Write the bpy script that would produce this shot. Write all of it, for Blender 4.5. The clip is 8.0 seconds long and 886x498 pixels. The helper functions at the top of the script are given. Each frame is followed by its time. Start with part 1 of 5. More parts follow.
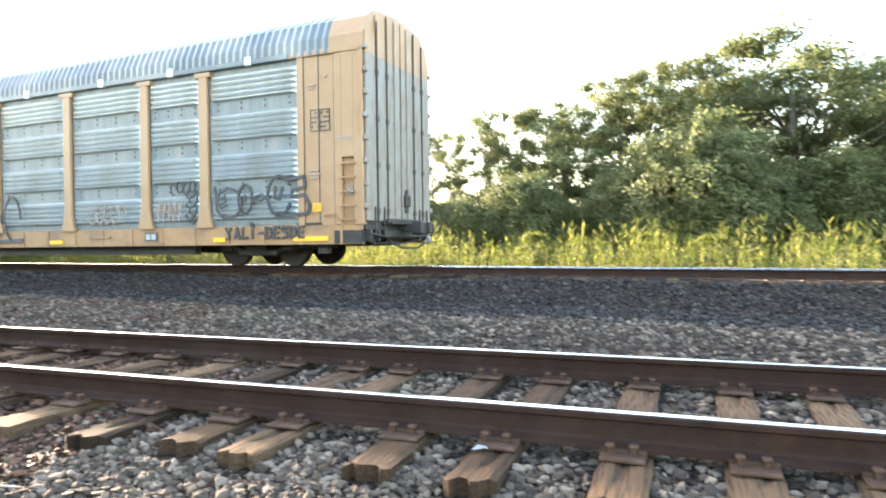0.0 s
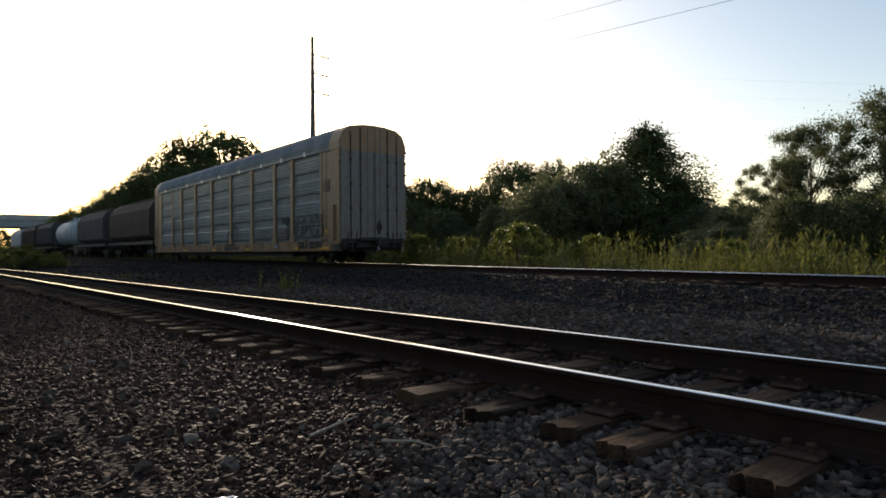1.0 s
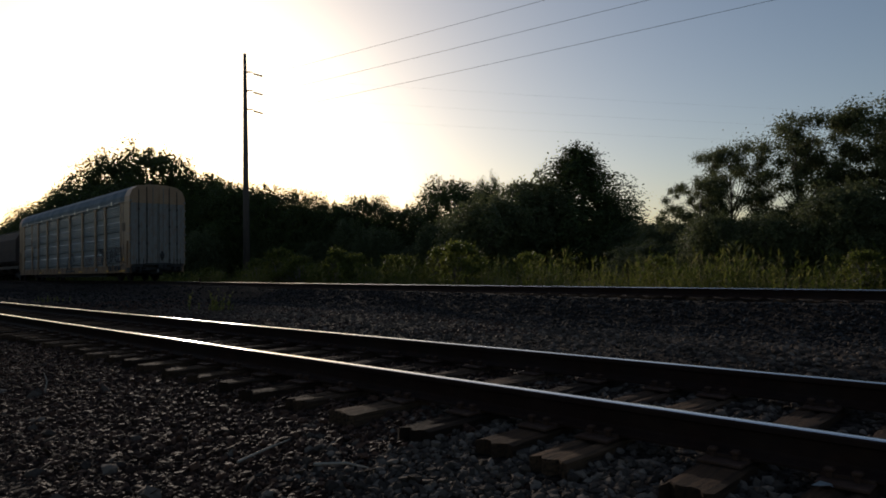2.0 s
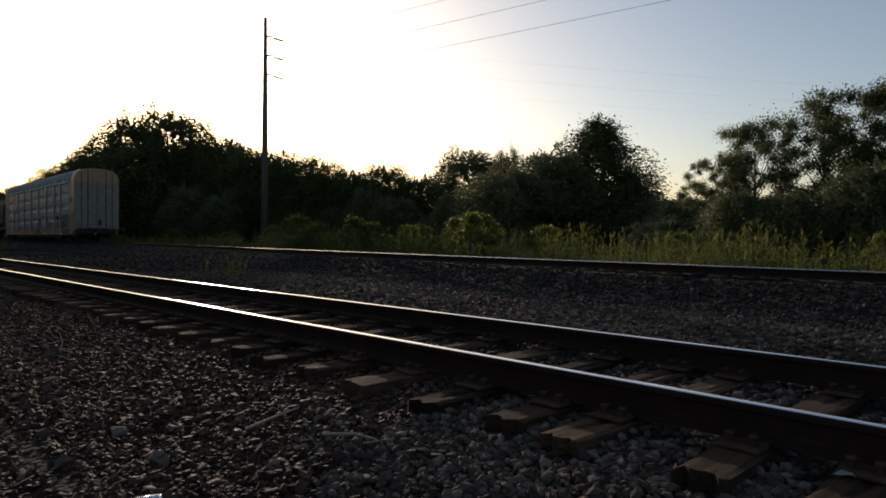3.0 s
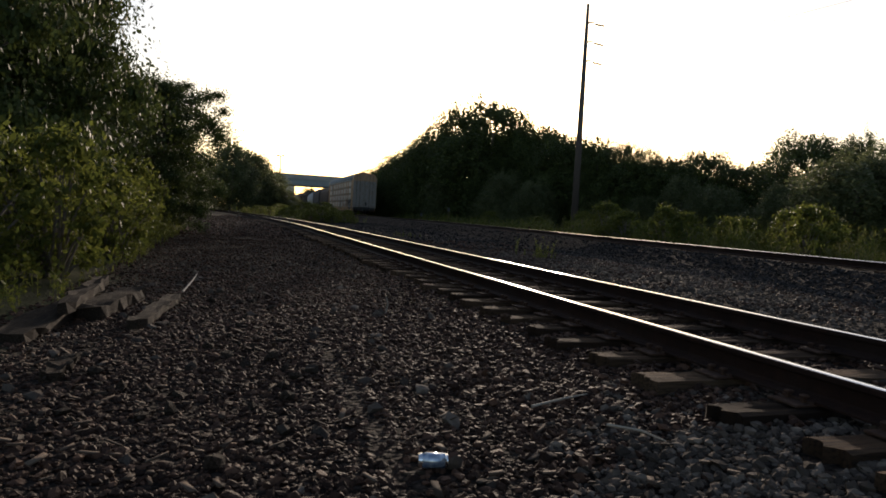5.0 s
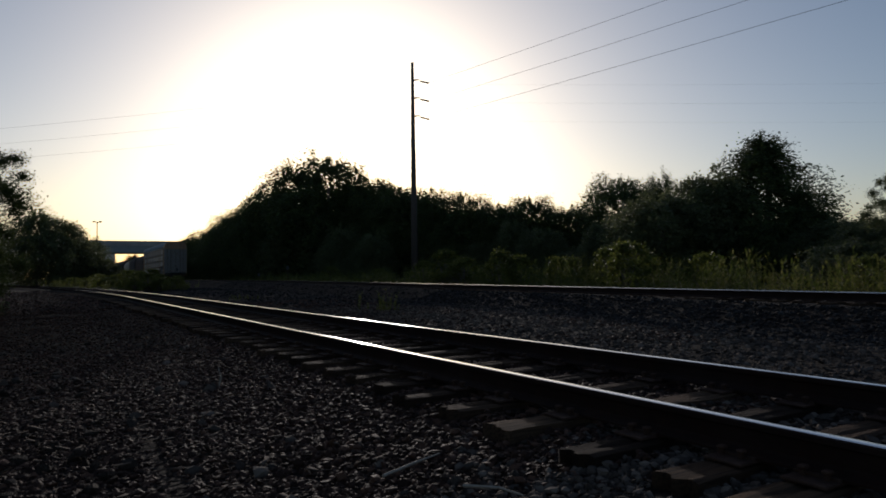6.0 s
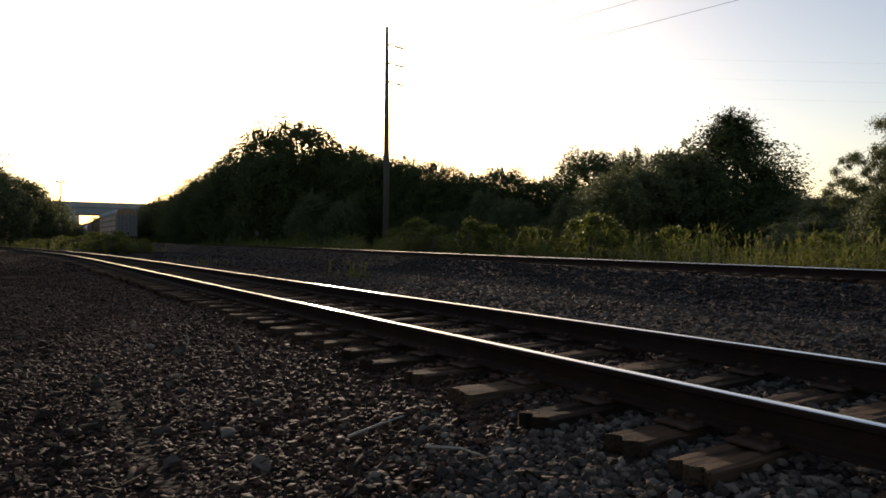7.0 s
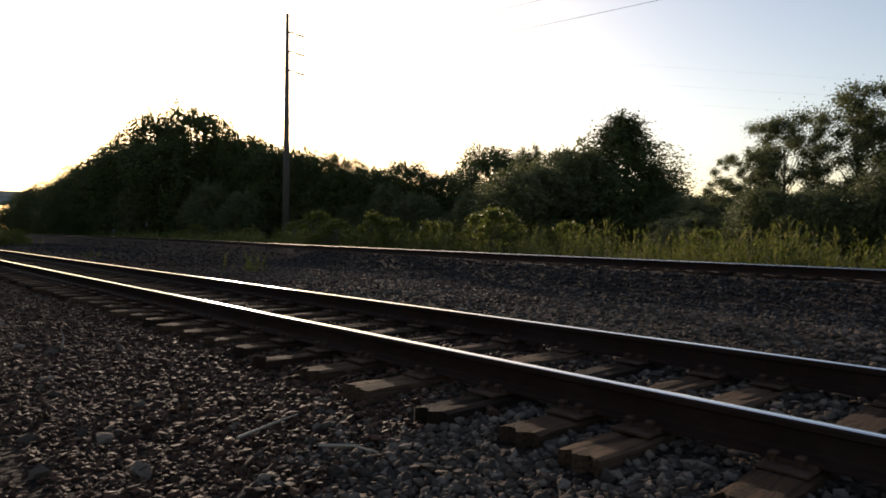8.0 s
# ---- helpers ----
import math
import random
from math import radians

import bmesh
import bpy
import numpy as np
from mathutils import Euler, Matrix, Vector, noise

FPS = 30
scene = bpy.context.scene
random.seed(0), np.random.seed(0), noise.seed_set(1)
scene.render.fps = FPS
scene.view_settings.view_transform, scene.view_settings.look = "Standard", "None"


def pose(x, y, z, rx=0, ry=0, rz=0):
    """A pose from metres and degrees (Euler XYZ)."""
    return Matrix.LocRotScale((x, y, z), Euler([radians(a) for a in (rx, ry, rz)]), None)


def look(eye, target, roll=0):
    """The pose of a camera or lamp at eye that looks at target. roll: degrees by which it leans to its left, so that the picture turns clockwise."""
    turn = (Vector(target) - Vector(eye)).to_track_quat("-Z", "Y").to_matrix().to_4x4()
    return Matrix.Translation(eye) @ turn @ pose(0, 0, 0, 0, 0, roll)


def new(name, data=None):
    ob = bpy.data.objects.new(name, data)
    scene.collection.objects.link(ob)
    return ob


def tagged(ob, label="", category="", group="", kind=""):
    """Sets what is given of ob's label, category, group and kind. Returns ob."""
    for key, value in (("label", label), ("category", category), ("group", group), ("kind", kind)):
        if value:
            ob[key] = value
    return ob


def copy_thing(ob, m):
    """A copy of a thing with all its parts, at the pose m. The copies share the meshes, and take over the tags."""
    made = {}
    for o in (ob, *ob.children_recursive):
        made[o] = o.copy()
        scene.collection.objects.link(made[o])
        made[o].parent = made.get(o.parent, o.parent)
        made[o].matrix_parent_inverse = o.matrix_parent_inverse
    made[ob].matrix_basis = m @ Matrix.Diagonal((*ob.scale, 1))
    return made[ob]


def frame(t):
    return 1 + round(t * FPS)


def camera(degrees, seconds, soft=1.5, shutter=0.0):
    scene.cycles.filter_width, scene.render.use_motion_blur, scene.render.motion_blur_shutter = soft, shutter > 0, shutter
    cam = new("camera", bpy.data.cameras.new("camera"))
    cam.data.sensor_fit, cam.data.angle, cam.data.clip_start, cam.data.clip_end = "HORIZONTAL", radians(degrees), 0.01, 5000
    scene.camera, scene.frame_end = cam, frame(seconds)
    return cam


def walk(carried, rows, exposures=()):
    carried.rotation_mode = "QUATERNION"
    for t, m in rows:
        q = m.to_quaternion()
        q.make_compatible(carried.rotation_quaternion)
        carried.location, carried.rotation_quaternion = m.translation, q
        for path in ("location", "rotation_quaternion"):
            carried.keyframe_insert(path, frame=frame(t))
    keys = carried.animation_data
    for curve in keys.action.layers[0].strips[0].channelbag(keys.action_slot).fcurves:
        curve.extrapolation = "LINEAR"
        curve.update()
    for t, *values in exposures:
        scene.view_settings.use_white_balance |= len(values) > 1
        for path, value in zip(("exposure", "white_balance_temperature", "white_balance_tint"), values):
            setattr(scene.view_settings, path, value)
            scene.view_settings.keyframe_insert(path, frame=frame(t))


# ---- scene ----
cam = camera(67.3, 8.0, soft=1.7, shutter=0.12)
PATH = [
    (0, (2.548, -3.93, 0.99), (1.848, -2.057, 0.965), -0.7),
    (0.2, (2.548, -3.917, 0.965), (1.583, -2.168, 1.051), -1.0),
    (0.5, (2.468, -3.968, 0.972), (1.211, -2.413, 0.995), -1.0),
    (0.8, (2.43, -4.034, 0.959), (0.951, -2.688, 0.938), 0.6),
    (1, (2.45, -4.021, 0.934), (0.917, -2.737, 0.94), -0.4),
    (1.2, (2.459, -3.992, 0.937), (0.938, -2.695, 1.015), -1.0),
    (1.5, (2.464, -3.965, 0.921), (1.069, -2.536, 1.016), -0.0),
    (1.8, (2.502, -4.017, 0.94), (1.134, -2.56, 1.014), -1.6),
    (2, (2.445, -3.986, 0.922), (1.041, -2.563, 0.982), -1.0),
    (2.2, (2.432, -3.978, 0.925), (1.035, -2.547, 0.87), -0.6),
    (3.3, (2.362, -3.896, 0.924), (0.877, -2.557, 0.913), 1.1),
    (3.5, (2.346, -3.916, 0.9), (0.788, -2.662, 0.888), 0.7),
    (4, (2.323, -3.938, 0.92), (0.509, -3.094, 0.916), 1.8),
    (4.2, (2.331, -3.934, 0.903), (0.45, -3.253, 0.884), 2.2),
    (5.3, (2.316, -3.726, 0.898), (0.417, -3.107, 0.794), 3.5),
    (5.5, (2.254, -3.699, 0.912), (0.425, -2.891, 0.895), 1.5),
    (5.8, (2.145, -3.724, 0.924), (0.387, -2.772, 0.972), 1.1),
    (6, (2.141, -3.678, 0.91), (0.433, -2.641, 0.983), -0.8),
    (6.2, (2.116, -3.7, 0.897), (0.488, -2.54, 0.946), -0.2),
    (6.5, (2.15, -3.692, 0.907), (0.533, -2.515, 0.882), -0.3),
    (7, (2.213, -3.693, 0.909), (0.549, -2.584, 0.887), 0.3),
    (7.5, (2.225, -3.675, 0.906), (0.593, -2.519, 0.87), -0.1),
    (8, (2.199, -3.643, 0.912), (0.715, -2.304, 0.873), 0.7),
]
EXPOSURE = [(0.0, 4.15, 7200, 12), (0.2, 3.3, 6900, 12), (0.5, 1.45, 6900, 13), (1.0, 0.4, 6600, 13), (1.5, -0.75, 6100, 13), (2.0, -0.8, 6100, 14), (2.2, -0.7, 6200, 14),
            (3.3, -0.1, 6400, 15), (3.5, 0.05, 6400, 15), (4.0, 0.05, 6500, 15), (5.5, 0.15, 6500, 16), (6.0, -1.12, 5600, 14), (6.5, -0.65, 6200, 15), (7.0, 0.1, 6800, 18), (7.5, 0.0, 6800, 18), (8.0, 0.3, 6800, 18)]
walk(cam, [(t, look(eye, target, roll)) for t, eye, target, roll in PATH], EXPOSURE)

# ---- world, sun, exposure ----
SUN_EL, SUN_AZ = 11.6, -66.4          # degrees; azimuth from +y towards +x
world = bpy.data.worlds.new("world")
scene.world = world
world.use_nodes = True
wn = world.node_tree.nodes
sky = wn.new("ShaderNodeTexSky")
sky.sky_type = "NISHITA"
sky.sun_disc = False
sky.sun_elevation = radians(SUN_EL)
sky.sun_rotation = radians(SUN_AZ)
sky.dust_density = 1.5
sky.air_density = 1.0
wn["Background"].inputs["Strength"].default_value = 0.15
world.node_tree.links.new(sky.outputs["Color"], wn["Background"].inputs["Color"])

sun_data = bpy.data.lights.new("sun", "SUN")
sun_data.energy = 3.0
sun_data.angle = radians(0.5)
sun_data.color = (1.0, 0.86, 0.68)
sun = new("sun", sun_data)
sun_way = Vector((math.sin(radians(SUN_AZ)) * math.cos(radians(SUN_EL)),
                  math.cos(radians(SUN_AZ)) * math.cos(radians(SUN_EL)), math.sin(radians(SUN_EL))))
sun.matrix_world = look(sun_way * 300, (0, 0, 0))


# ---- materials ----
def material(name, colours, scale=8.0, rough=0.8, metal=0.0, bump=0.0, bump_scale=40.0, per="noise",
             stretch=(1, 1, 1), dirt=None, dirt_scale=1.5, dirt_amount=0.5, spec=0.5, through_light=0.0):
    m = bpy.data.materials.new(name)
    m.use_nodes = True
    nt = m.node_tree
    n, l = nt.nodes, nt.links
    p = n["Principled BSDF"]
    co = n.new("ShaderNodeTexCoord")
    mp = n.new("ShaderNodeMapping")
    mp.inputs["Scale"].default_value = stretch
    l.new(co.outputs["Object"], mp.inputs["Vector"])
    ramp = n.new("ShaderNodeValToRGB")
    for e in range(len(colours) - 2):
        ramp.color_ramp.elements.new((e + 1) / (len(colours) - 1))
    for i, c in enumerate(colours):
        ramp.color_ramp.elements[i].position = i / max(1, len(colours) - 1)
        ramp.color_ramp.elements[i].color = (*c, 1)
    tex = n.new("ShaderNodeTexNoise")
    tex.inputs["Scale"].default_value = scale
    tex.inputs["Detail"].default_value = 6
    tex.inputs["Roughness"].default_value = 0.65
    l.new(mp.outputs["Vector"], tex.inputs["Vector"])
    if per == "noise":
        stretch_node = n.new("ShaderNodeMapRange")
        stretch_node.inputs["From Min"].default_value = 0.28
        stretch_node.inputs["From Max"].default_value = 0.72
        l.new(tex.outputs["Fac"], stretch_node.inputs["Value"])
        l.new(stretch_node.outputs["Result"], ramp.inputs["Fac"])
    else:
        mix = n.new("ShaderNodeMath")
        mix.operation = "MULTIPLY_ADD"
        mix.inputs[1].default_value = 0.35
        if per == "island":
            src = n.new("ShaderNodeNewGeometry").outputs["Random Per Island"]
        else:
            src = n.new("ShaderNodeObjectInfo").outputs["Random"]
        sub = n.new("ShaderNodeMath")
        sub.operation = "MULTIPLY_ADD"
        sub.inputs[1].default_value = 0.8
        sub.inputs[2].default_value = -0.08
        l.new(src, sub.inputs[0])
        l.new(tex.outputs["Fac"], mix.inputs[0])
        l.new(sub.outputs[0], mix.inputs[2])
        l.new(mix.outputs[0], ramp.inputs["Fac"])
    colour = ramp.outputs["Color"]
    if dirt:
        t2 = n.new("ShaderNodeTexNoise")
        t2.inputs["Scale"].default_value = dirt_scale
        t2.inputs["Detail"].default_value = 8
        l.new(mp.outputs["Vector"], t2.inputs["Vector"])
        mr = n.new("ShaderNodeMapRange")
        mr.inputs["From Min"].default_value = 0.45
        mr.inputs["From Max"].default_value = 0.68
        mr.inputs["To Max"].default_value = dirt_amount
        l.new(t2.outputs["Fac"], mr.inputs["Value"])
        mx = n.new("ShaderNodeMix")
        mx.data_type = "RGBA"
        l.new(mr.outputs["Result"], mx.inputs["Factor"])
        l.new(colour, mx.inputs["A"])
        mx.inputs["B"].default_value = (*dirt, 1)
        colour = mx.outputs["Result"]
    l.new(colour, p.inputs["Base Color"])
    p.inputs["Roughness"].default_value = rough
    p.inputs["Metallic"].default_value = metal
    p.inputs["Specular IOR Level"].default_value = spec
    if bump:
        t3 = n.new("ShaderNodeTexNoise")
        t3.inputs["Scale"].default_value = bump_scale
        t3.inputs["Detail"].default_value = 5
        l.new(mp.outputs["Vector"], t3.inputs["Vector"])
        b = n.new("ShaderNodeBump")
        b.inputs["Strength"].default_value = bump
        b.inputs["Distance"].default_value = 0.02
        l.new(t3.outputs["Fac"], b.inputs["Height"])
        l.new(b.outputs["Normal"], p.inputs["Normal"])
    if through_light:
        tr = n.new("ShaderNodeBsdfTranslucent")
        hs = n.new("ShaderNodeHueSaturation")
        hs.inputs["Saturation"].default_value = 1.0
        hs.inputs["Value"].default_value = 1.6
        l.new(colour, hs.inputs["Color"])
        l.new(hs.outputs["Color"], tr.inputs["Color"])
        ms = n.new("ShaderNodeMixShader")
        ms.inputs["Fac"].default_value = through_light
        l.new(p.outputs["BSDF"], ms.inputs[1])
        l.new(tr.outputs["BSDF"], ms.inputs[2])
        l.new(ms.outputs["Shader"], n["Material Output"].inputs["Surface"])
    return m


M_STONE = material("crushed_stone", [(0.0236, 0.0184, 0.0153), (0.0551, 0.0434, 0.0353), (0.0907, 0.0708, 0.0571), (0.2049, 0.1635, 0.1308)], 30, 0.92, per="island", spec=0.07, bump=0.3, bump_scale=60)
M_STONE_DARK = material("dark_fresh_ballast", [(0.0082, 0.0074, 0.0074), (0.0177, 0.0163, 0.0163), (0.034, 0.0319, 0.0313), (0.0816, 0.0748, 0.0714)], 30, 0.92, per="island", spec=0.07, bump=0.3, bump_scale=60)
M_STONE_BROWN = material("dusty_stone", [(0.0117, 0.0056, 0.0036), (0.0269, 0.0131, 0.008), (0.0455, 0.0225, 0.0139), (0.1403, 0.0727, 0.046)], 30, 0.72, per="island", spec=0.14, bump=0.3, bump_scale=60)
M_TIE = material("weathered_tie_wood", [(0.011, 0.0064, 0.0042), (0.055, 0.0313, 0.0177), (0.105, 0.0626, 0.0361), (0.17, 0.1086, 0.0655)], 9, 0.9, per="object", bump=1.0, bump_scale=26, stretch=(14, 1, 14), dirt=(0.02, 0.014, 0.011), dirt_scale=4.5, dirt_amount=0.85, spec=0.15)
M_RAIL = material("rusted_rail_steel", [(0.011, 0.004, 0.0022), (0.0182, 0.0069, 0.0038), (0.0301, 0.0124, 0.0068)], 6, 0.8, spec=0.2, metal=0.0, bump=0.25, bump_scale=50, dirt=(0.025, 0.017, 0.014), dirt_scale=2)
M_RAIL_TOP = material("polished_rail_head", [(0.6, 0.6, 0.61), (0.72, 0.72, 0.72)], 5, 0.17, metal=1.0, stretch=(0.3, 8, 8))
M_PLATE = material("rusted_plate", [(0.036, 0.019, 0.0125), (0.062, 0.034, 0.023), (0.085, 0.05, 0.036)], 14, 0.8, spec=0.15, bump=0.4, dirt=(0.03, 0.02, 0.016), dirt_scale=5)
M_TAN = material("faded_tan_paint", [(0.25, 0.1413, 0.0673), (0.29, 0.1726, 0.0898), (0.32, 0.2041, 0.1179)], 1.6, 0.5, dirt=(0.28, 0.15, 0.08), dirt_scale=1.1, dirt_amount=0.55, bump=0.08, bump_scale=6)
M_TAN_DARK = material("grimy_tan_paint", [(0.2448, 0.1292, 0.0578), (0.3264, 0.1836, 0.0884)], 2.2, 0.6, dirt=(0.13, 0.08, 0.055), dirt_scale=1.4, dirt_amount=0.75, bump=0.15, bump_scale=8)
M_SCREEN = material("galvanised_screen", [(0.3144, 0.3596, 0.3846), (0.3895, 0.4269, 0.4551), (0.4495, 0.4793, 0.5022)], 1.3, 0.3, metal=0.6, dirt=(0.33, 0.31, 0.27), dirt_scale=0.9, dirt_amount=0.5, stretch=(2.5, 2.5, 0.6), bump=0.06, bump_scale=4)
# bands and cover plate: duller metal, grey darkened to paint shade beside bright ridges
M_BAND = material("dull_galvanised_shaded", [(0.1008, 0.1218, 0.126), (0.1345, 0.1555, 0.1597), (0.1681, 0.1849, 0.1849)], 2.2, 0.55, metal=0.1, dirt=(0.24, 0.23, 0.21), dirt_scale=0.9, dirt_amount=0.5, stretch=(4, 2.5, 0.4))
M_ROOF = material("galvanised_roof", [(0.0773, 0.1017, 0.1179), (0.1058, 0.1301, 0.1464)], 1.5, 0.5, metal=0.2, dirt=(0.25, 0.25, 0.24), dirt_scale=0.8)
M_WHITE = material("chipped_white_paint", [(0.1505, 0.1393, 0.1226), (0.197, 0.1858, 0.1662)], 2.0, 0.5, dirt=(0.16, 0.1, 0.07), dirt_scale=3.5, dirt_amount=0.8, stretch=(2, 2, 0.7))
M_DARK = material("greasy_black_steel", [(0.018, 0.017, 0.016), (0.045, 0.04, 0.036)], 4, 0.65, metal=0.3, bump=0.2, bump_scale=12)
M_SEAM = material("dark_seam", [(0.03, 0.025, 0.022), (0.06, 0.05, 0.04)], 8, 0.8)
M_WHEEL = material("worn_wheel_steel", [(0.024, 0.018, 0.0152), (0.044, 0.034, 0.028)], 5, 0.5, metal=0.6)
M_YELLOW = material("yellow_reflector", [(0.75, 0.36, 0.02), (0.85, 0.44, 0.04)], 4, 0.35)
M_SPRAY = material("black_spray_paint", [(0.02, 0.022, 0.026), (0.045, 0.05, 0.055)], 10, 0.6)
M_SPRAY_RED = material("faded_brown_spray", [(0.238, 0.17, 0.144), (0.294, 0.2295, 0.198)], 10, 0.6)
M_STENCIL = material("stencil_black", [(0.05, 0.045, 0.04), (0.09, 0.08, 0.07)], 10, 0.7)
M_HOPPER = material("dusty_grey_paint", [(0.056, 0.056, 0.06), (0.096, 0.092, 0.092)], 1.0, 0.8, spec=0.12, dirt=(0.07, 0.055, 0.045), dirt_scale=0.7, dirt_amount=0.6)
M_HOPPER_BROWN = material("oxide_brown_paint", [(0.0638, 0.045, 0.0375), (0.0938, 0.0675, 0.0562)], 1.0, 0.8, spec=0.12, dirt=(0.06, 0.05, 0.045), dirt_scale=0.7, dirt_amount=0.6)
M_TANK = material("pale_tank_paint", [(0.34, 0.37, 0.39), (0.44, 0.47, 0.48)], 1.0, 0.6, spec=0.2, dirt=(0.2, 0.19, 0.18), dirt_scale=0.8)
M_BARK = material("grey_brown_bark", [(0.06, 0.05, 0.04), (0.13, 0.105, 0.085), (0.19, 0.165, 0.14)], 6, 0.9, bump=0.8, bump_scale=20, stretch=(3, 3, 0.6))
M_LEAF = material("oak_leaves", [(0.0538, 0.0678, 0.0266), (0.0968, 0.1114, 0.0464), (0.1453, 0.1453, 0.0747)], 0.7, 0.5, per="island", through_light=0.45, spec=0.15)
M_LEAF_DARK = material("dense_leaves", [(0.029, 0.0422, 0.0123), (0.0503, 0.0669, 0.0185), (0.0774, 0.0924, 0.0246)], 0.5, 0.55, per="island", through_light=0.25, spec=0.15)
M_LEAF_SHRUB = material("shrub_leaves", [(0.048, 0.0584, 0.0127), (0.0839, 0.0973, 0.0195), (0.132, 0.1315, 0.0292)], 0.9, 0.5, per="island", through_light=0.52, spec=0.15)
M_WEED = material("tall_weeds", [(0.0424, 0.0595, 0.0107), (0.0762, 0.0935, 0.0168), (0.1188, 0.1191, 0.0267), (0.1867, 0.17, 0.0687)], 0.6, 0.6, per="island", through_light=0.45, spec=0.15)
M_DRY = material("dry_grass", [(0.098, 0.084, 0.035), (0.154, 0.133, 0.063), (0.224, 0.196, 0.112)], 0.8, 0.7, per="island", through_light=0.4)
M_POLE = material("weathered_pole_steel", [(0.06, 0.045, 0.037), (0.1, 0.078, 0.066)], 2, 0.75, stretch=(3, 3, 0.3))
M_WIRE = material("wire", [(0.12, 0.12, 0.13), (0.16, 0.16, 0.17)], 2, 0.6)
M_CONCRETE = material("bridge_concrete", [(0.3, 0.29, 0.27), (0.4, 0.385, 0.36)], 0.4, 0.85, dirt=(0.2, 0.19, 0.175), dirt_scale=0.3)
M_GIRDER = material("bridge_girder_paint", [(0.2, 0.22, 0.22), (0.27, 0.29, 0.29)], 0.5, 0.6)
M_WALL_FAR = material("pale_building_wall", [(0.396, 0.396, 0.39), (0.444, 0.444, 0.438)], 0.3, 0.8)
M_PLANK = material("old_grey_plank", [(0.0066, 0.0043, 0.003), (0.0231, 0.0158, 0.0112), (0.0792, 0.0611, 0.0446)], 7, 0.85, stretch=(1, 12, 12), bump=0.6, bump_scale=14, dirt=(0.03, 0.021, 0.015), dirt_amount=0.6, spec=0.1)
M_CAN = material("bare_aluminium", [(0.75, 0.76, 0.77), (0.82, 0.82, 0.83)], 20, 0.22, metal=1.0)
M_CAN_BLUE = material("blue_can_print", [(0.05, 0.13, 0.36), (0.3, 0.38, 0.5), (0.7, 0.72, 0.74)], 26, 0.22, metal=0.7)
M_CHIP = material("bark_chips", [(0.0273, 0.0173, 0.0118), (0.0592, 0.0387, 0.0264), (0.1183, 0.0865, 0.0637)], 20, 0.85, per="island", spec=0.2)
M_TWIG = material("dry_twig", [(0.22, 0.18, 0.14), (0.36, 0.31, 0.25)], 20, 0.85)


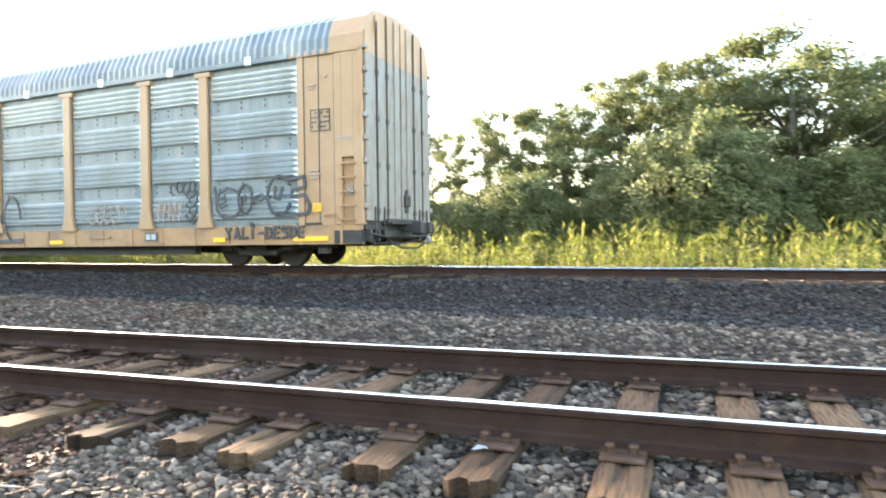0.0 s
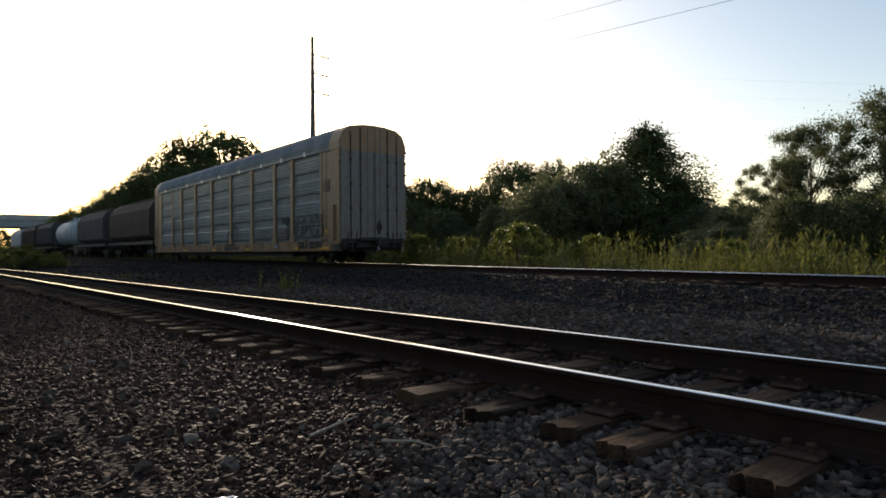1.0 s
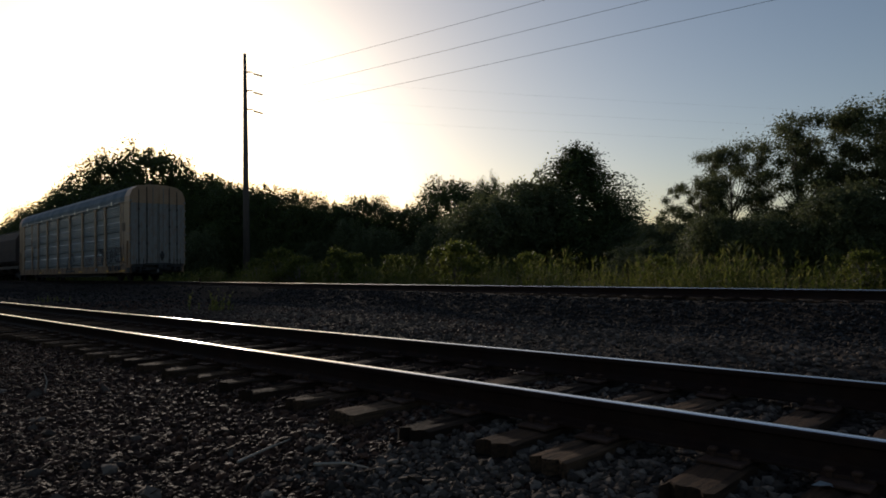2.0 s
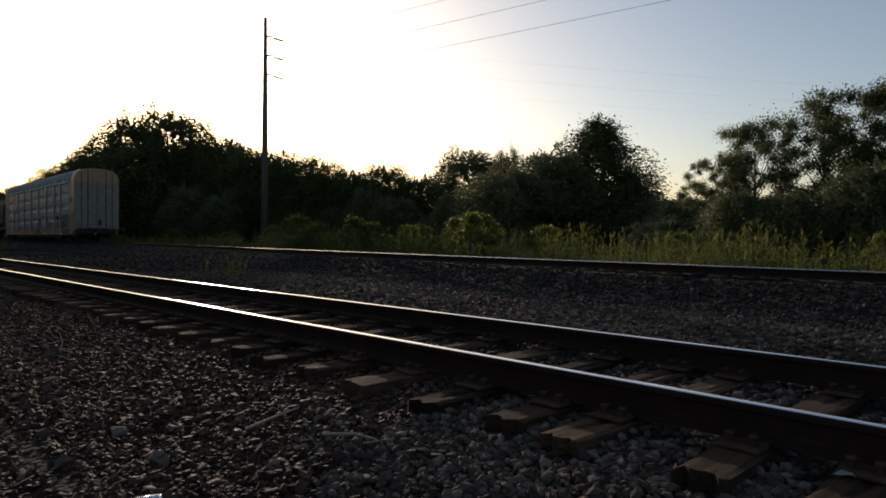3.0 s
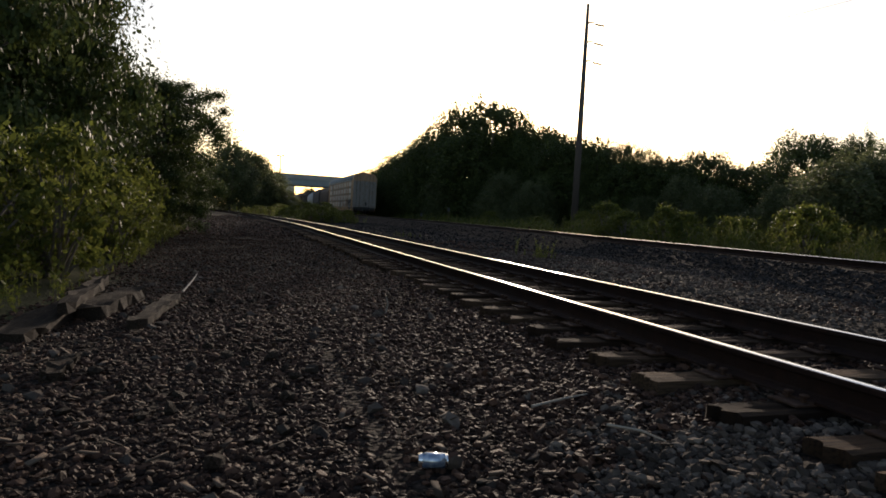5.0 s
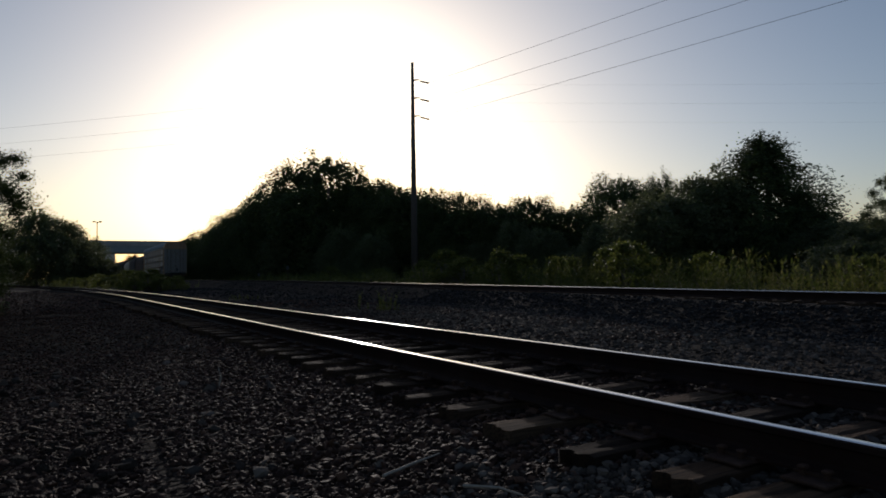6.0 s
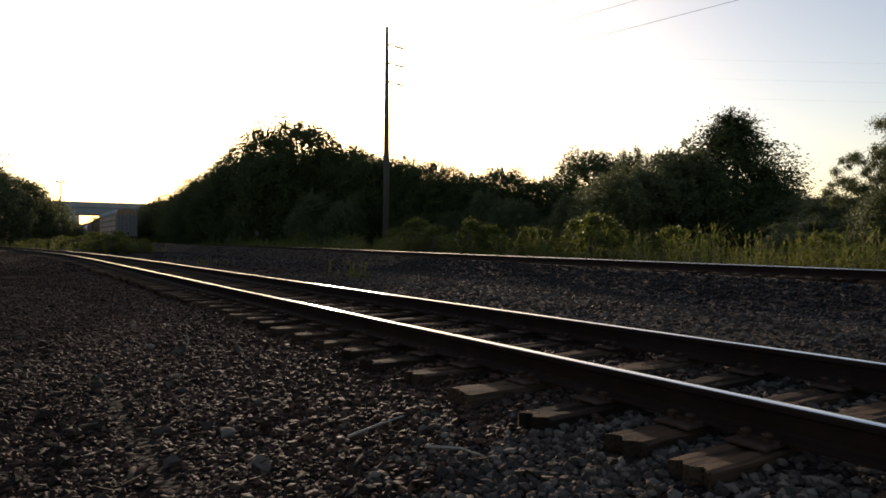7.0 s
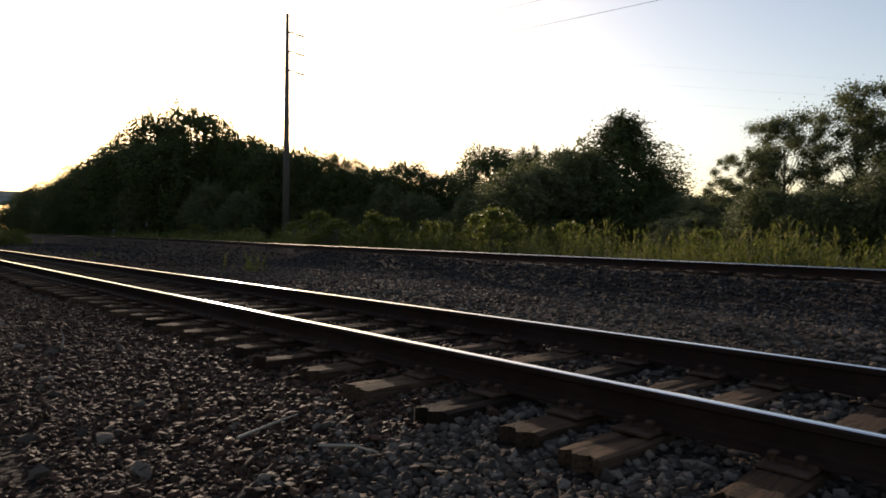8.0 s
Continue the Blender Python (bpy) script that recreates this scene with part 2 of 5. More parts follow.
def ground_material():
    m = material("gravel_and_soil", [(0.011, 0.0075, 0.006), (0.022, 0.016, 0.0125), (0.036, 0.027, 0.021)], 16, 0.97, spec=0.1, bump=1.0, bump_scale=26)
    nt = m.node_tree
    n, l = nt.nodes, nt.links
    p = n["Principled BSDF"]
    old = p.inputs["Base Color"].links[0].from_socket
    # packed small stones: one tone for each cell, dark joints, rounded relief
    co = n.new("ShaderNodeNewGeometry").outputs["Position"]
    cell = n.new("ShaderNodeTexVoronoi")
    cell.inputs["Scale"].default_value = 24
    cell.inputs["Randomness"].default_value = 0.9
    l.new(co, cell.inputs["Vector"])
    bw = n.new("ShaderNodeRGBToBW")
    l.new(cell.outputs["Color"], bw.inputs["Color"])
    tone = n.new("ShaderNodeMapRange")
    tone.inputs["From Min"].default_value, tone.inputs["From Max"].default_value = 0.2, 0.85
    tone.inputs["To Min"].default_value, tone.inputs["To Max"].default_value = 0.55, 2.3
    l.new(bw.outputs["Val"], tone.inputs["Value"])
    joint = n.new("ShaderNodeMapRange")
    joint.inputs["From Min"].default_value, joint.inputs["From Max"].default_value = 0.35, 0.75
    joint.inputs["To Min"].default_value, joint.inputs["To Max"].default_value = 1.0, 0.35
    l.new(cell.outputs["Distance"], joint.inputs["Value"])
    both = n.new("ShaderNodeMath")
    both.operation = "MULTIPLY"
    l.new(tone.outputs["Result"], both.inputs[0])
    l.new(joint.outputs["Result"], both.inputs[1])
    scaled = n.new("ShaderNodeVectorMath")
    scaled.operation = "SCALE"
    l.new(old, scaled.inputs[0])
    l.new(both.outputs[0], scaled.inputs["Scale"])
    old = scaled.outputs[0]
    relief = n.new("ShaderNodeBump")
    relief.inputs["Strength"].default_value = 0.9
    relief.inputs["Distance"].default_value = 0.03
    relief.invert = True
    l.new(cell.outputs["Distance"], relief.inputs["Height"])
    l.new(p.inputs["Normal"].links[0].from_socket, relief.inputs["Normal"])
    l.new(relief.outputs["Normal"], p.inputs["Normal"])
    soil = n.new("ShaderNodeTexNoise")
    soil.inputs["Scale"].default_value = 2.2
    soil.inputs["Detail"].default_value = 12
    soil.inputs["Roughness"].default_value = 0.75
    geo = n.new("ShaderNodeNewGeometry")
    l.new(geo.outputs["Position"], soil.inputs["Vector"])
    ramp = n.new("ShaderNodeValToRGB")
    ramp.color_ramp.elements[0].position, ramp.color_ramp.elements[0].color = 0.35, (0.022, 0.026, 0.01, 1)
    ramp.color_ramp.elements[1].position, ramp.color_ramp.elements[1].color = 0.68, (0.065, 0.062, 0.027, 1)
    l.new(soil.outputs["Fac"], ramp.inputs["Fac"])
    at = n.new("ShaderNodeAttribute")
    at.attribute_name = "grass"
    mx = n.new("ShaderNodeMix")
    mx.data_type = "RGBA"
    l.new(at.outputs["Fac"], mx.inputs["Factor"])
    l.new(old, mx.inputs["A"])
    l.new(ramp.outputs["Color"], mx.inputs["B"])
    l.new(mx.outputs["Result"], p.inputs["Base Color"])
    return m


M_GROUND = ground_material()


# ---- building helpers ----
def mesh_of(name, bm, mats, smooth=False):
    me = bpy.data.meshes.new(name)
    bm.to_mesh(me)
    bm.free()
    for m in (mats if isinstance(mats, (list, tuple)) else [mats]):
        me.materials.append(m)
    if smooth:
        me.shade_smooth()
    return me


def part(name, bm, mats, parent=None, label="", smooth=False):
    ob = new(name, bm if isinstance(bm, bpy.types.Mesh) else mesh_of(name, bm, mats, smooth))
    if parent:
        ob.parent = parent
    if label:
        tagged(ob, label)
    return ob


def box(bm, x0, x1, y0, y1, z0, z1, mat=0, bevel=0.0):
    made = bmesh.ops.create_cube(bm, size=1.0, matrix=Matrix.Translation(((x0 + x1) / 2, (y0 + y1) / 2, (z0 + z1) / 2)) @ Matrix.Diagonal((abs(x1 - x0), abs(y1 - y0), abs(z1 - z0), 1)))
    faces = {f for v in made["verts"] for f in v.link_faces}
    for f in faces:
        f.material_index = mat
    if bevel:
        es = list({e for v in made["verts"] for e in v.link_edges})
        out = bmesh.ops.bevel(bm, geom=es, offset=bevel, segments=1, affect="EDGES")
        for f in out["faces"]:
            f.material_index = mat
    return made["verts"]


def tube(bm, pts, radii, sides=6, mat=0, cap=True):
    """A tapered tube along points."""
    pts = [Vector(p) for p in pts]
    if not isinstance(radii, (list, tuple)):
        radii = [radii] * len(pts)
    rings = []
    for i, p in enumerate(pts):
        d = (pts[min(i + 1, len(pts) - 1)] - pts[max(i - 1, 0)]).normalized()
        a = d.orthogonal() if abs(d.z) > 0.9 else d.cross(Vector((0, 0, 1)))
        a.normalize()
        b = d.cross(a)
        rings.append([bm.verts.new(p + radii[i] * (a * math.cos(2 * math.pi * k / sides) + b * math.sin(2 * math.pi * k / sides))) for k in range(sides)])
    for r0, r1 in zip(rings, rings[1:]):
        for k in range(sides):
            bm.faces.new((r0[k], r0[(k + 1) % sides], r1[(k + 1) % sides], r1[k])).material_index = mat
    if cap:
        bm.faces.new(rings[0][::-1]).material_index = mat
        bm.faces.new(rings[-1]).material_index = mat


def disc(bm, c, r, half, axis="y", sides=24, mat=0):
    """A short cylinder round the y, x or z axis."""
    turn = {"y": Matrix.Rotation(radians(90), 4, "X"), "x": Matrix.Rotation(radians(90), 4, "Y"), "z": Matrix()}[axis]
    made = bmesh.ops.create_cone(bm, cap_ends=True, segments=sides, radius1=r, radius2=r, depth=2 * half, matrix=Matrix.Translation(c) @ turn)
    for f in {f for v in made["verts"] for f in v.link_faces}:
        f.material_index = mat


def profile_sweep(bm, ring, stations, mats):
    """Sweep a closed ring of (y, z) along stations of (x, y, z); mats gives a material index for each side."""
    rows = [[bm.verts.new((sx, sy + y, sz + z)) for y, z in ring] for sx, sy, sz in stations]
    n = len(ring)
    for a, b in zip(rows, rows[1:]):
        for k in range(n):
            f = bm.faces.new((a[k], a[(k + 1) % n], b[(k + 1) % n], b[k]))
            f.material_index = mats[k]
            f.smooth = False
    bm.faces.new(rows[0][::-1])
    bm.faces.new(rows[-1])
    bmesh.ops.recalc_face_normals(bm, faces=bm.faces)


def thing(name, label, category, group="", m=None, kind=""):
    ob = new(name)
    ob.empty_display_size = 0.2
    if m:
        ob.matrix_basis = m
    return tagged(ob, label, category, group, kind)


# ---- the lie of the land ----
def near_c(x):
    return 0.0 if x > -25 else -0.0054 * (-25 - x) ** 1.7


def far_c(x):
    return 9.8 - 0.115 * x if x > 0 else 9.8 - 0.02 * x + 1.9 * (1 - math.exp(x / 20))


def far_top(x):
    u = min(1, max(0, (-8 - x) / 45))
    return 0.44 + 0.11 * u * u * (3 - 2 * u)


def lerp(a, b, u):
    u = min(1, max(0, u))
    return a + (b - a) * u


def land(x, y):
    """Ground height and how grassy it is."""
    d1 = y - near_c(x)
    z = lerp(-0.045, -0.2, (abs(d1) - 1.0) / 1.35)
    if d1 > 1.5:
        z = lerp(z, -0.12, (d1 - 2) / 2)
    d2 = y - far_c(x)
    bed = lerp(far_top(x) - 0.205, -0.14, (abs(d2) - 1.75) / 1.25)
    if abs(d2) < 3.7:
        z = max(z, bed)
    if d2 > 3.5:
        z = lerp(-0.14, 0.05, (d2 - 3.5) / 6)
    z += 0.02 * noise.noise(Vector((x * 0.9, y * 0.9, 0))) + 0.05 * noise.noise(Vector((x * 0.15, y * 0.15, 3))) * (1 if abs(d1) > 3 else 0.2)
    edge = 0.5 * noise.noise(Vector((x * 0.5, y * 0.5, 7)))
    g = 0.0
    if d2 > 0:
        g = lerp(0, 1, (d2 - 3.2 + edge) / 0.8)
    elif d1 < 0:
        g = lerp(0, 1, (-5.0 - y + edge + max(0, -near_c(x)) * -1) / 0.7)
    elif x < -45:
        mid = (y - near_c(x) - 2.5) if y < (near_c(x) + far_c(x)) / 2 else (far_c(x) - 4 - y)
        g = lerp(0, 1, (mid + edge * 2) / 1.0) * lerp(0, 1, (-45 - x) / 20)
    return z, g


def spread(a, b, fine, lo, hi):
    """Grid lines: fine steps from a to b, growing steps out to lo and hi."""
    out = list(np.arange(a, b + 1e-6, fine))
    s = fine
    while out[-1] < hi:
        s *= 1.13
        out.append(out[-1] + s)
    s = fine
    while out[0] > lo:
        s *= 1.13
        out.insert(0, out[0] - s)
    return out


def build_ground():
    xs, ys = spread(-10, 7, 0.22, -1500, 900), spread(-5.4, 16, 0.16, -900, 1500)
    verts, grass = [], []
    for x in xs:
        for y in ys:
            z, g = land(x, y)
            verts.append((x, y, z))
            grass.append(g)
    n = len(ys)
    faces = [(i * n + j, (i + 1) * n + j, (i + 1) * n + j + 1, i * n + j + 1) for i in range(len(xs) - 1) for j in range(n - 1)]
    me = bpy.data.meshes.new("ground")
    me.from_pydata(verts, [], faces)
    me.materials.append(M_GROUND)
    me.attributes.new("grass", "FLOAT", "POINT").data.foreach_set("value", grass)
    me.shade_smooth()
    tagged(new("ground", me), "grey gravel railway bed with grassy verges", "ground", kind="structure")


build_ground()


# ---- gravel ----
ICO = bmesh.new()
bmesh.ops.create_icosphere(ICO, subdivisions=1, radius=1.0)
ICO_V = np.array([v.co[:] for v in ICO.verts])
ICO_F = np.array([[v.index for v in f.verts] for f in ICO.faces])
ICO.free()


def scatter_stones(name, label, mat, count, x0, x1, yf0, yf1, small, large, keep=None, seed=1, lift=0.25):
    rng = np.random.default_rng(seed)
    vs, fs, base = [], [], 0
    for _ in range(count):
        x = rng.uniform(x0, x1)
        y = rng.uniform(yf0(x), yf1(x))
        if keep and not keep(x, y):
            continue
        r = small + (large - small) * rng.random() ** 1.7
        z = land(x, y)[0] + r * lift * rng.uniform(-0.4, 1.1)
        v = ICO_V * rng.uniform(0.5, 1.35, (12, 1)) * np.array([rng.uniform(0.8, 1.3), rng.uniform(0.7, 1.1), rng.uniform(0.45, 0.9)]) * r
        a, b = rng.uniform(0, 6.28), rng.normal(0, 0.35)
        ca, sa, cb, sb = math.cos(a), math.sin(a), math.cos(b), math.sin(b)
        rot = np.array([[ca, -sa, 0], [sa, ca, 0], [0, 0, 1]]) @ np.array([[cb, 0, sb], [0, 1, 0], [-sb, 0, cb]])
        vs.append(v @ rot.T + (x, y, z))
        fs.append(ICO_F + base)
        base += 12
    big_mesh(name, np.concatenate(vs), np.concatenate(fs), mat, label, "gravel")


def big_mesh(name, v, f, mat, label, category, parent=None):
    me = bpy.data.meshes.new(name)
    k = f.shape[1]
    me.vertices.add(len(v))
    me.vertices.foreach_set("co", v.astype(np.float32).ravel())
    me.loops.add(f.size)
    me.loops.foreach_set("vertex_index", f.astype(np.int32).ravel())
    me.polygons.add(len(f))
    me.polygons.foreach_set("loop_start", np.arange(0, f.size, k, dtype=np.int32))
    me.materials.append(mat)
    me.update(calc_edges=True)
    if k == 3:
        me.shade_flat()
    ob = new(name, me)
    if parent:
        ob.parent = parent
        return ob
    return tagged(ob, label, category, kind="stuff")


# ---- ties, rails ----
rng = random.Random(4)
TIE_X = [-3.55, -3.0, -2.42, -1.84, -1.18, -0.57, 0.0, 0.4, 1.06, 1.55, 2.14, 2.68]
while TIE_X[0] > -46:
    TIE_X.insert(0, TIE_X[0] - rng.uniform(0.5, 0.66))
while TIE_X[-1] < 8:
    TIE_X.append(TIE_X[-1] + rng.uniform(0.5, 0.62))
TIE_X = [x + 0.11 for x in TIE_X]


def on_tie(x, y, half=0.12):
    return abs(y - near_c(x)) < 1.36 and min(abs(x - t) for t in TIE_X) < half


def gravel():
    far_side = lambda x: far_c(x) - 1.6
    shoulder = lambda x: far_c(x) - 4.3
    seen = lambda x, y: math.hypot(x - 2.3, y + 3.8) > 1.6 or noise.noise(Vector((x * 14, y * 14, 2))) > 0.05
    edge = lambda x: -4.7 + 0.5 * noise.noise(Vector((x * 0.7, 0, 4)))
    patchy = lambda x, y: noise.noise(Vector((x * 0.8, y * 0.8, 3))) + 0.5 * noise.noise(Vector((x * 2.5, y * 2.5, 8)))
    clean = lambda x, y: x + 1.2 * patchy(x, y) + 0.8 * noise.noise(Vector((x * 9, y * 9, 1))) > -0.6 + 0.55 * abs(y + 1.5)
    scatter_stones("ballast_gravel", "pale grey crushed stone beside the near track", M_STONE, 33000, -2.5, 8.5, edge, lambda x: -1.1, 0.01, 0.036, lambda x, y: seen(x, y) and clean(x, y) and not on_tie(x, y), 1)
    scatter_stones("path_gravel", "brown crushed stone beside the near track", M_STONE_BROWN, 36000, -9, 4.5, edge, lambda x: -1.1, 0.009, 0.032, lambda x, y: seen(x, y) and not clean(x, y) and not on_tie(x, y), 21)
    scatter_stones("ballast_gravel", "clean crushed stone heaped at the tie ends", M_STONE, 10000, -2.5, 4.6, lambda x: -2.6, lambda x: -1.0, 0.014, 0.036, lambda x, y: seen(x, y) and clean(x, y) and not on_tie(x, y), 8, 0.6)
    scatter_stones("path_gravel", "brown stone heaped at the tie ends", M_STONE_BROWN, 8000, -4.5, 3, lambda x: -2.4, lambda x: -1.0, 0.014, 0.036, lambda x, y: seen(x, y) and not clean(x, y) and not on_tie(x, y), 22, 0.6)
    scatter_stones("ballast_gravel", "loose crushed stone between the ties", M_STONE, 11000, -1.0, 8.5, lambda x: -1.3, lambda x: 1.45, 0.015, 0.04, lambda x, y: not on_tie(x, y), 2)
    scatter_stones("ballast_gravel", "dusty brown stone between the ties", M_STONE_BROWN, 11000, -11, -0.6, lambda x: -1.3, lambda x: 1.45, 0.015, 0.04, lambda x, y: not on_tie(x, y), 23)
    scatter_stones("ballast_gravel", "grey gravel strip between the two tracks", M_STONE, 19000, -18, 10, lambda x: 1.4, shoulder, 0.018, 0.052, None, 3)
    scatter_stones("path_gravel", "brown gravel mixed into the strip between the tracks", M_STONE_BROWN, 12000, -24, -4, lambda x: 1.4, shoulder, 0.018, 0.05, lambda x, y: patchy(x, y) > -0.1, 24)
    scatter_stones("ballast_gravel", "dark fresh ballast on the main track's shoulder", M_STONE_DARK, 19000, -20, 10, lambda x: shoulder(x) - 0.3, far_side, 0.018, 0.052, None, 25)
    scatter_stones("path_gravel", "brownish trodden gravel beside the track", M_STONE_BROWN, 24000, -24, 4, lambda x: -5.6, lambda x: -1.3, 0.01, 0.034, lambda x, y: seen(x, y) and not clean(x, y), 4)
    scatter_stones("path_gravel", "small brown stones trodden into the path", M_STONE_BROWN, 16000, -5, 2.6, lambda x: -5.7, lambda x: -1.4, 0.01, 0.026, seen, 31)
    scatter_stones("ballast_gravel", "distant dark gravel between the tracks", M_STONE_DARK, 9000, -60, -18, lambda x: near_c(x) - 1.5, far_side, 0.03, 0.075, None, 5)
    scatter_stones("path_gravel", "distant trodden gravel beside the track", M_STONE_BROWN, 11000, -62, -22, lambda x: near_c(x) - 5.6, lambda x: near_c(x) - 1.2, 0.03, 0.075, None, 7)
    scatter_stones("loose_stone", "larger flat stones scattered on the gravel", M_STONE, 170, -12, 4, lambda x: -5.2, lambda x: -1.7, 0.04, 0.07, seen, 6, 0.4)
    scatter_stones("wood_debris", "dark broken bark and clods on the gravel", M_PLANK, 90, -6.5, -0.6, lambda x: -4.7, lambda x: -3.3, 0.025, 0.06, None, 41, 0.5)


gravel()

RAIL = [(-0.07, 0.02), (0.07, 0.02), (0.07, 0.032), (0.02, 0.05), (0.0095, 0.065), (0.0095, 0.14), (0.036, 0.152), (0.037, 0.176), (0.03, 0.1845), (0.018, 0.188), (0.0, 0.189),
        (-0.018, 0.188), (-0.03, 0.1845), (-0.037, 0.176), (-0.036, 0.152), (-0.0095, 0.14), (-0.0095, 0.065), (-0.02, 0.05), (-0.07, 0.032)]
RAIL_MATS = [1 if 9 <= k <= 11 else 0 for k in range(len(RAIL))]   # the crown of the head is worn bright


def tie_mesh(seed, length=2.62, wide=0.225, high=0.17):
    r = random.Random(seed)
    bm = bmesh.new()
    ny, nx = 18, 7
    checks = {r.randrange(2, 6): (r.randrange(0, 5), r.randrange(5, 9)), r.randrange(2, 6): (r.randrange(10, 13), r.randrange(15, 19))}
    cuts = []
    for j in range(ny + 1):
        y = -length / 2 + length * j / ny
        row = []
        wob = r.uniform(-0.006, 0.006)
        for i in range(nx + 1):
            x = -wide / 2 + wide * i / nx + (r.uniform(-0.006, 0.006) if 0 < i < nx else 0)
            edge = i in (0, nx)
            zz = -0.008 * edge - (0.014 if i in checks and checks[i][0] <= j <= checks[i][1] else 0) + r.uniform(-0.004, 0.003)
            yy = y + (r.uniform(-0.03, 0.03) if j in (0, ny) else 0)
            row.append(bm.verts.new((x + wob + (r.uniform(-0.008, 0.008) if edge else 0), yy, zz)))
        cuts.append(row)
    for a, b in zip(cuts, cuts[1:]):
        for i in range(nx):
            bm.faces.new((a[i], a[i + 1], b[i + 1], b[i]))
    border = [e for e in bm.edges if e.is_boundary]
    out = bmesh.ops.extrude_edge_only(bm, edges=border)
    for v in [g for g in out["geom"] if isinstance(g, bmesh.types.BMVert)]:
        v.co.z = -high
    bmesh.ops.recalc_face_normals(bm, faces=bm.faces)
    return mesh_of("tie", bm, M_TIE)


def plate_mesh():
    bm = bmesh.new()
    box(bm, -0.1, 0.1, -0.19, 0.19, 0.0, 0.016, bevel=0.004)
    box(bm, -0.1, 0.1, -0.088, -0.072, 0.016, 0.03)
    box(bm, -0.1, 0.1, 0.072, 0.088, 0.016, 0.03)
    return mesh_of("tie_plate", bm, M_PLATE)


def spike_mesh():
    bm = bmesh.new()
    box(bm, -0.01, 0.01, -0.01, 0.01, -0.004, 0.03)
    box(bm, -0.02, 0.02, -0.025, 0.017, 0.026, 0.046, bevel=0.006)
    return mesh_of("spike", bm, M_PLATE)


def build_track(name, label, centre, top, xs, tie_xs, spikes, cant=0.0):
    """Two rails on ties; cant is how much lower the rail on the far side lies."""
    lean = -math.degrees(math.atan(cant / 1.505))
    track = thing(name, label, "railway track", kind="structure")
    for side in (-1, 1):
        bm = bmesh.new()
        st = [(x, centre(x) + side * 0.7525, top(x) - 0.19 - (cant if side > 0 else 0)) for x in xs]
        profile_sweep(bm, RAIL, st, RAIL_MATS)
        part("rail", bm, [M_RAIL, M_RAIL_TOP], track, "rusty steel rail with a polished running surface")
    ties = [tie_mesh(s) for s in range(6)]
    plate, spike = plate_mesh(), spike_mesh()
    r = random.Random(9)
    for x in tie_xs:
        t = part("tie", ties[r.randrange(6)], None, track)
        yaw = r.uniform(-1.5, 1.5)
        t.matrix_basis = pose(x, centre(x) + r.uniform(-0.06, 0.06), top(x) - 0.19 - cant / 2 + r.uniform(-0.006, 0.004), lean, r.uniform(-1, 1), yaw)
        if x < -26:
            continue
        for side in (-1, 1):
            p = part("tie_plate", plate, None, track)
            py = centre(x) + side * 0.7525
            p.matrix_basis = pose(x + r.uniform(-0.01, 0.01), py, top(x) - 0.186 - (cant if side > 0 else 0), lean)
            if spikes and -10 < x < 5.5:
                for dx, dy in ((-0.055, -0.1), (0.05, -0.1), (-0.05, 0.1), (0.055, 0.1)):
                    s = part("spike", spike, None, track)
                    s.matrix_basis = pose(x + dx, py + dy, top(x) - 0.172, 0, 0, 0 if dy > 0 else 180)


def track_xs(lo):
    out, x = [45.0], 45.0
    while x > lo:
        x -= 1.0 if -70 < x < 8 else 2.5
        out.append(x)
    return out


build_track("near_track", "rusty near railway track on weathered timber ties", near_c, lambda x: 0.19, track_xs(-150), TIE_X, True)
build_track("far_track", "main railway track on a raised gravel bed", far_c, far_top, track_xs(-260), [x * 0.55 for x in range(-75, 22)], False, 0.045)


# ---- the train ----
LONG = 27.2


def wheelset_and_truck(car, x):
    truck = part("truck", bmesh.new(), M_DARK, car)
    bm = bmesh.new()
    for y in (-1.0, 1.0):
        # cast side frame: arched top, bolster pocket, journal boxes
        box(bm, x - 1.25, x + 1.25, y - 0.07, y + 0.07, 0.5, 0.66, bevel=0.03)
        box(bm, x - 0.55, x + 0.55, y - 0.08, y + 0.08, 0.24, 0.4, bevel=0.03)
        box(bm, x - 0.32, x + 0.32, y - 0.11, y + 0.11, 0.3, 0.56)
        for s in (-1, 1):
            box(bm, x + s * 0.9 - 0.16, x + s * 0.9 + 0.16, y - 0.12, y + 0.12, 0.34, 0.6, bevel=0.03)
            tube(bm, [(x + s * 0.5, y, 0.33), (x + s * 0.95, y, 0.55)], 0.07, 6)
    box(bm, x - 0.2, x + 0.2, -1.1, 1.1, 0.45, 0.72)
    bm2 = mesh_of("truck", bm, M_DARK)
    truck.data = bm2
    for s in (-1, 1):
        bm = bmesh.new()
        for y in (-0.75, 0.75):
            disc(bm, (0, y, 0), 0.455, 0.055, sides=28)
            disc(bm, (0, y - 0.055 * (1 if y > 0 else -1), 0), 0.485, 0.014, sides=28)
            disc(bm, (0, y, 0), 0.2, 0.09, sides=16)
        disc(bm, (0, 0, 0), 0.085, 0.95, sides=12)
        w = part("wheelset", bm, M_WHEEL, car)
        w.matrix_basis = pose(x + s * 0.86, 0, 0.457)


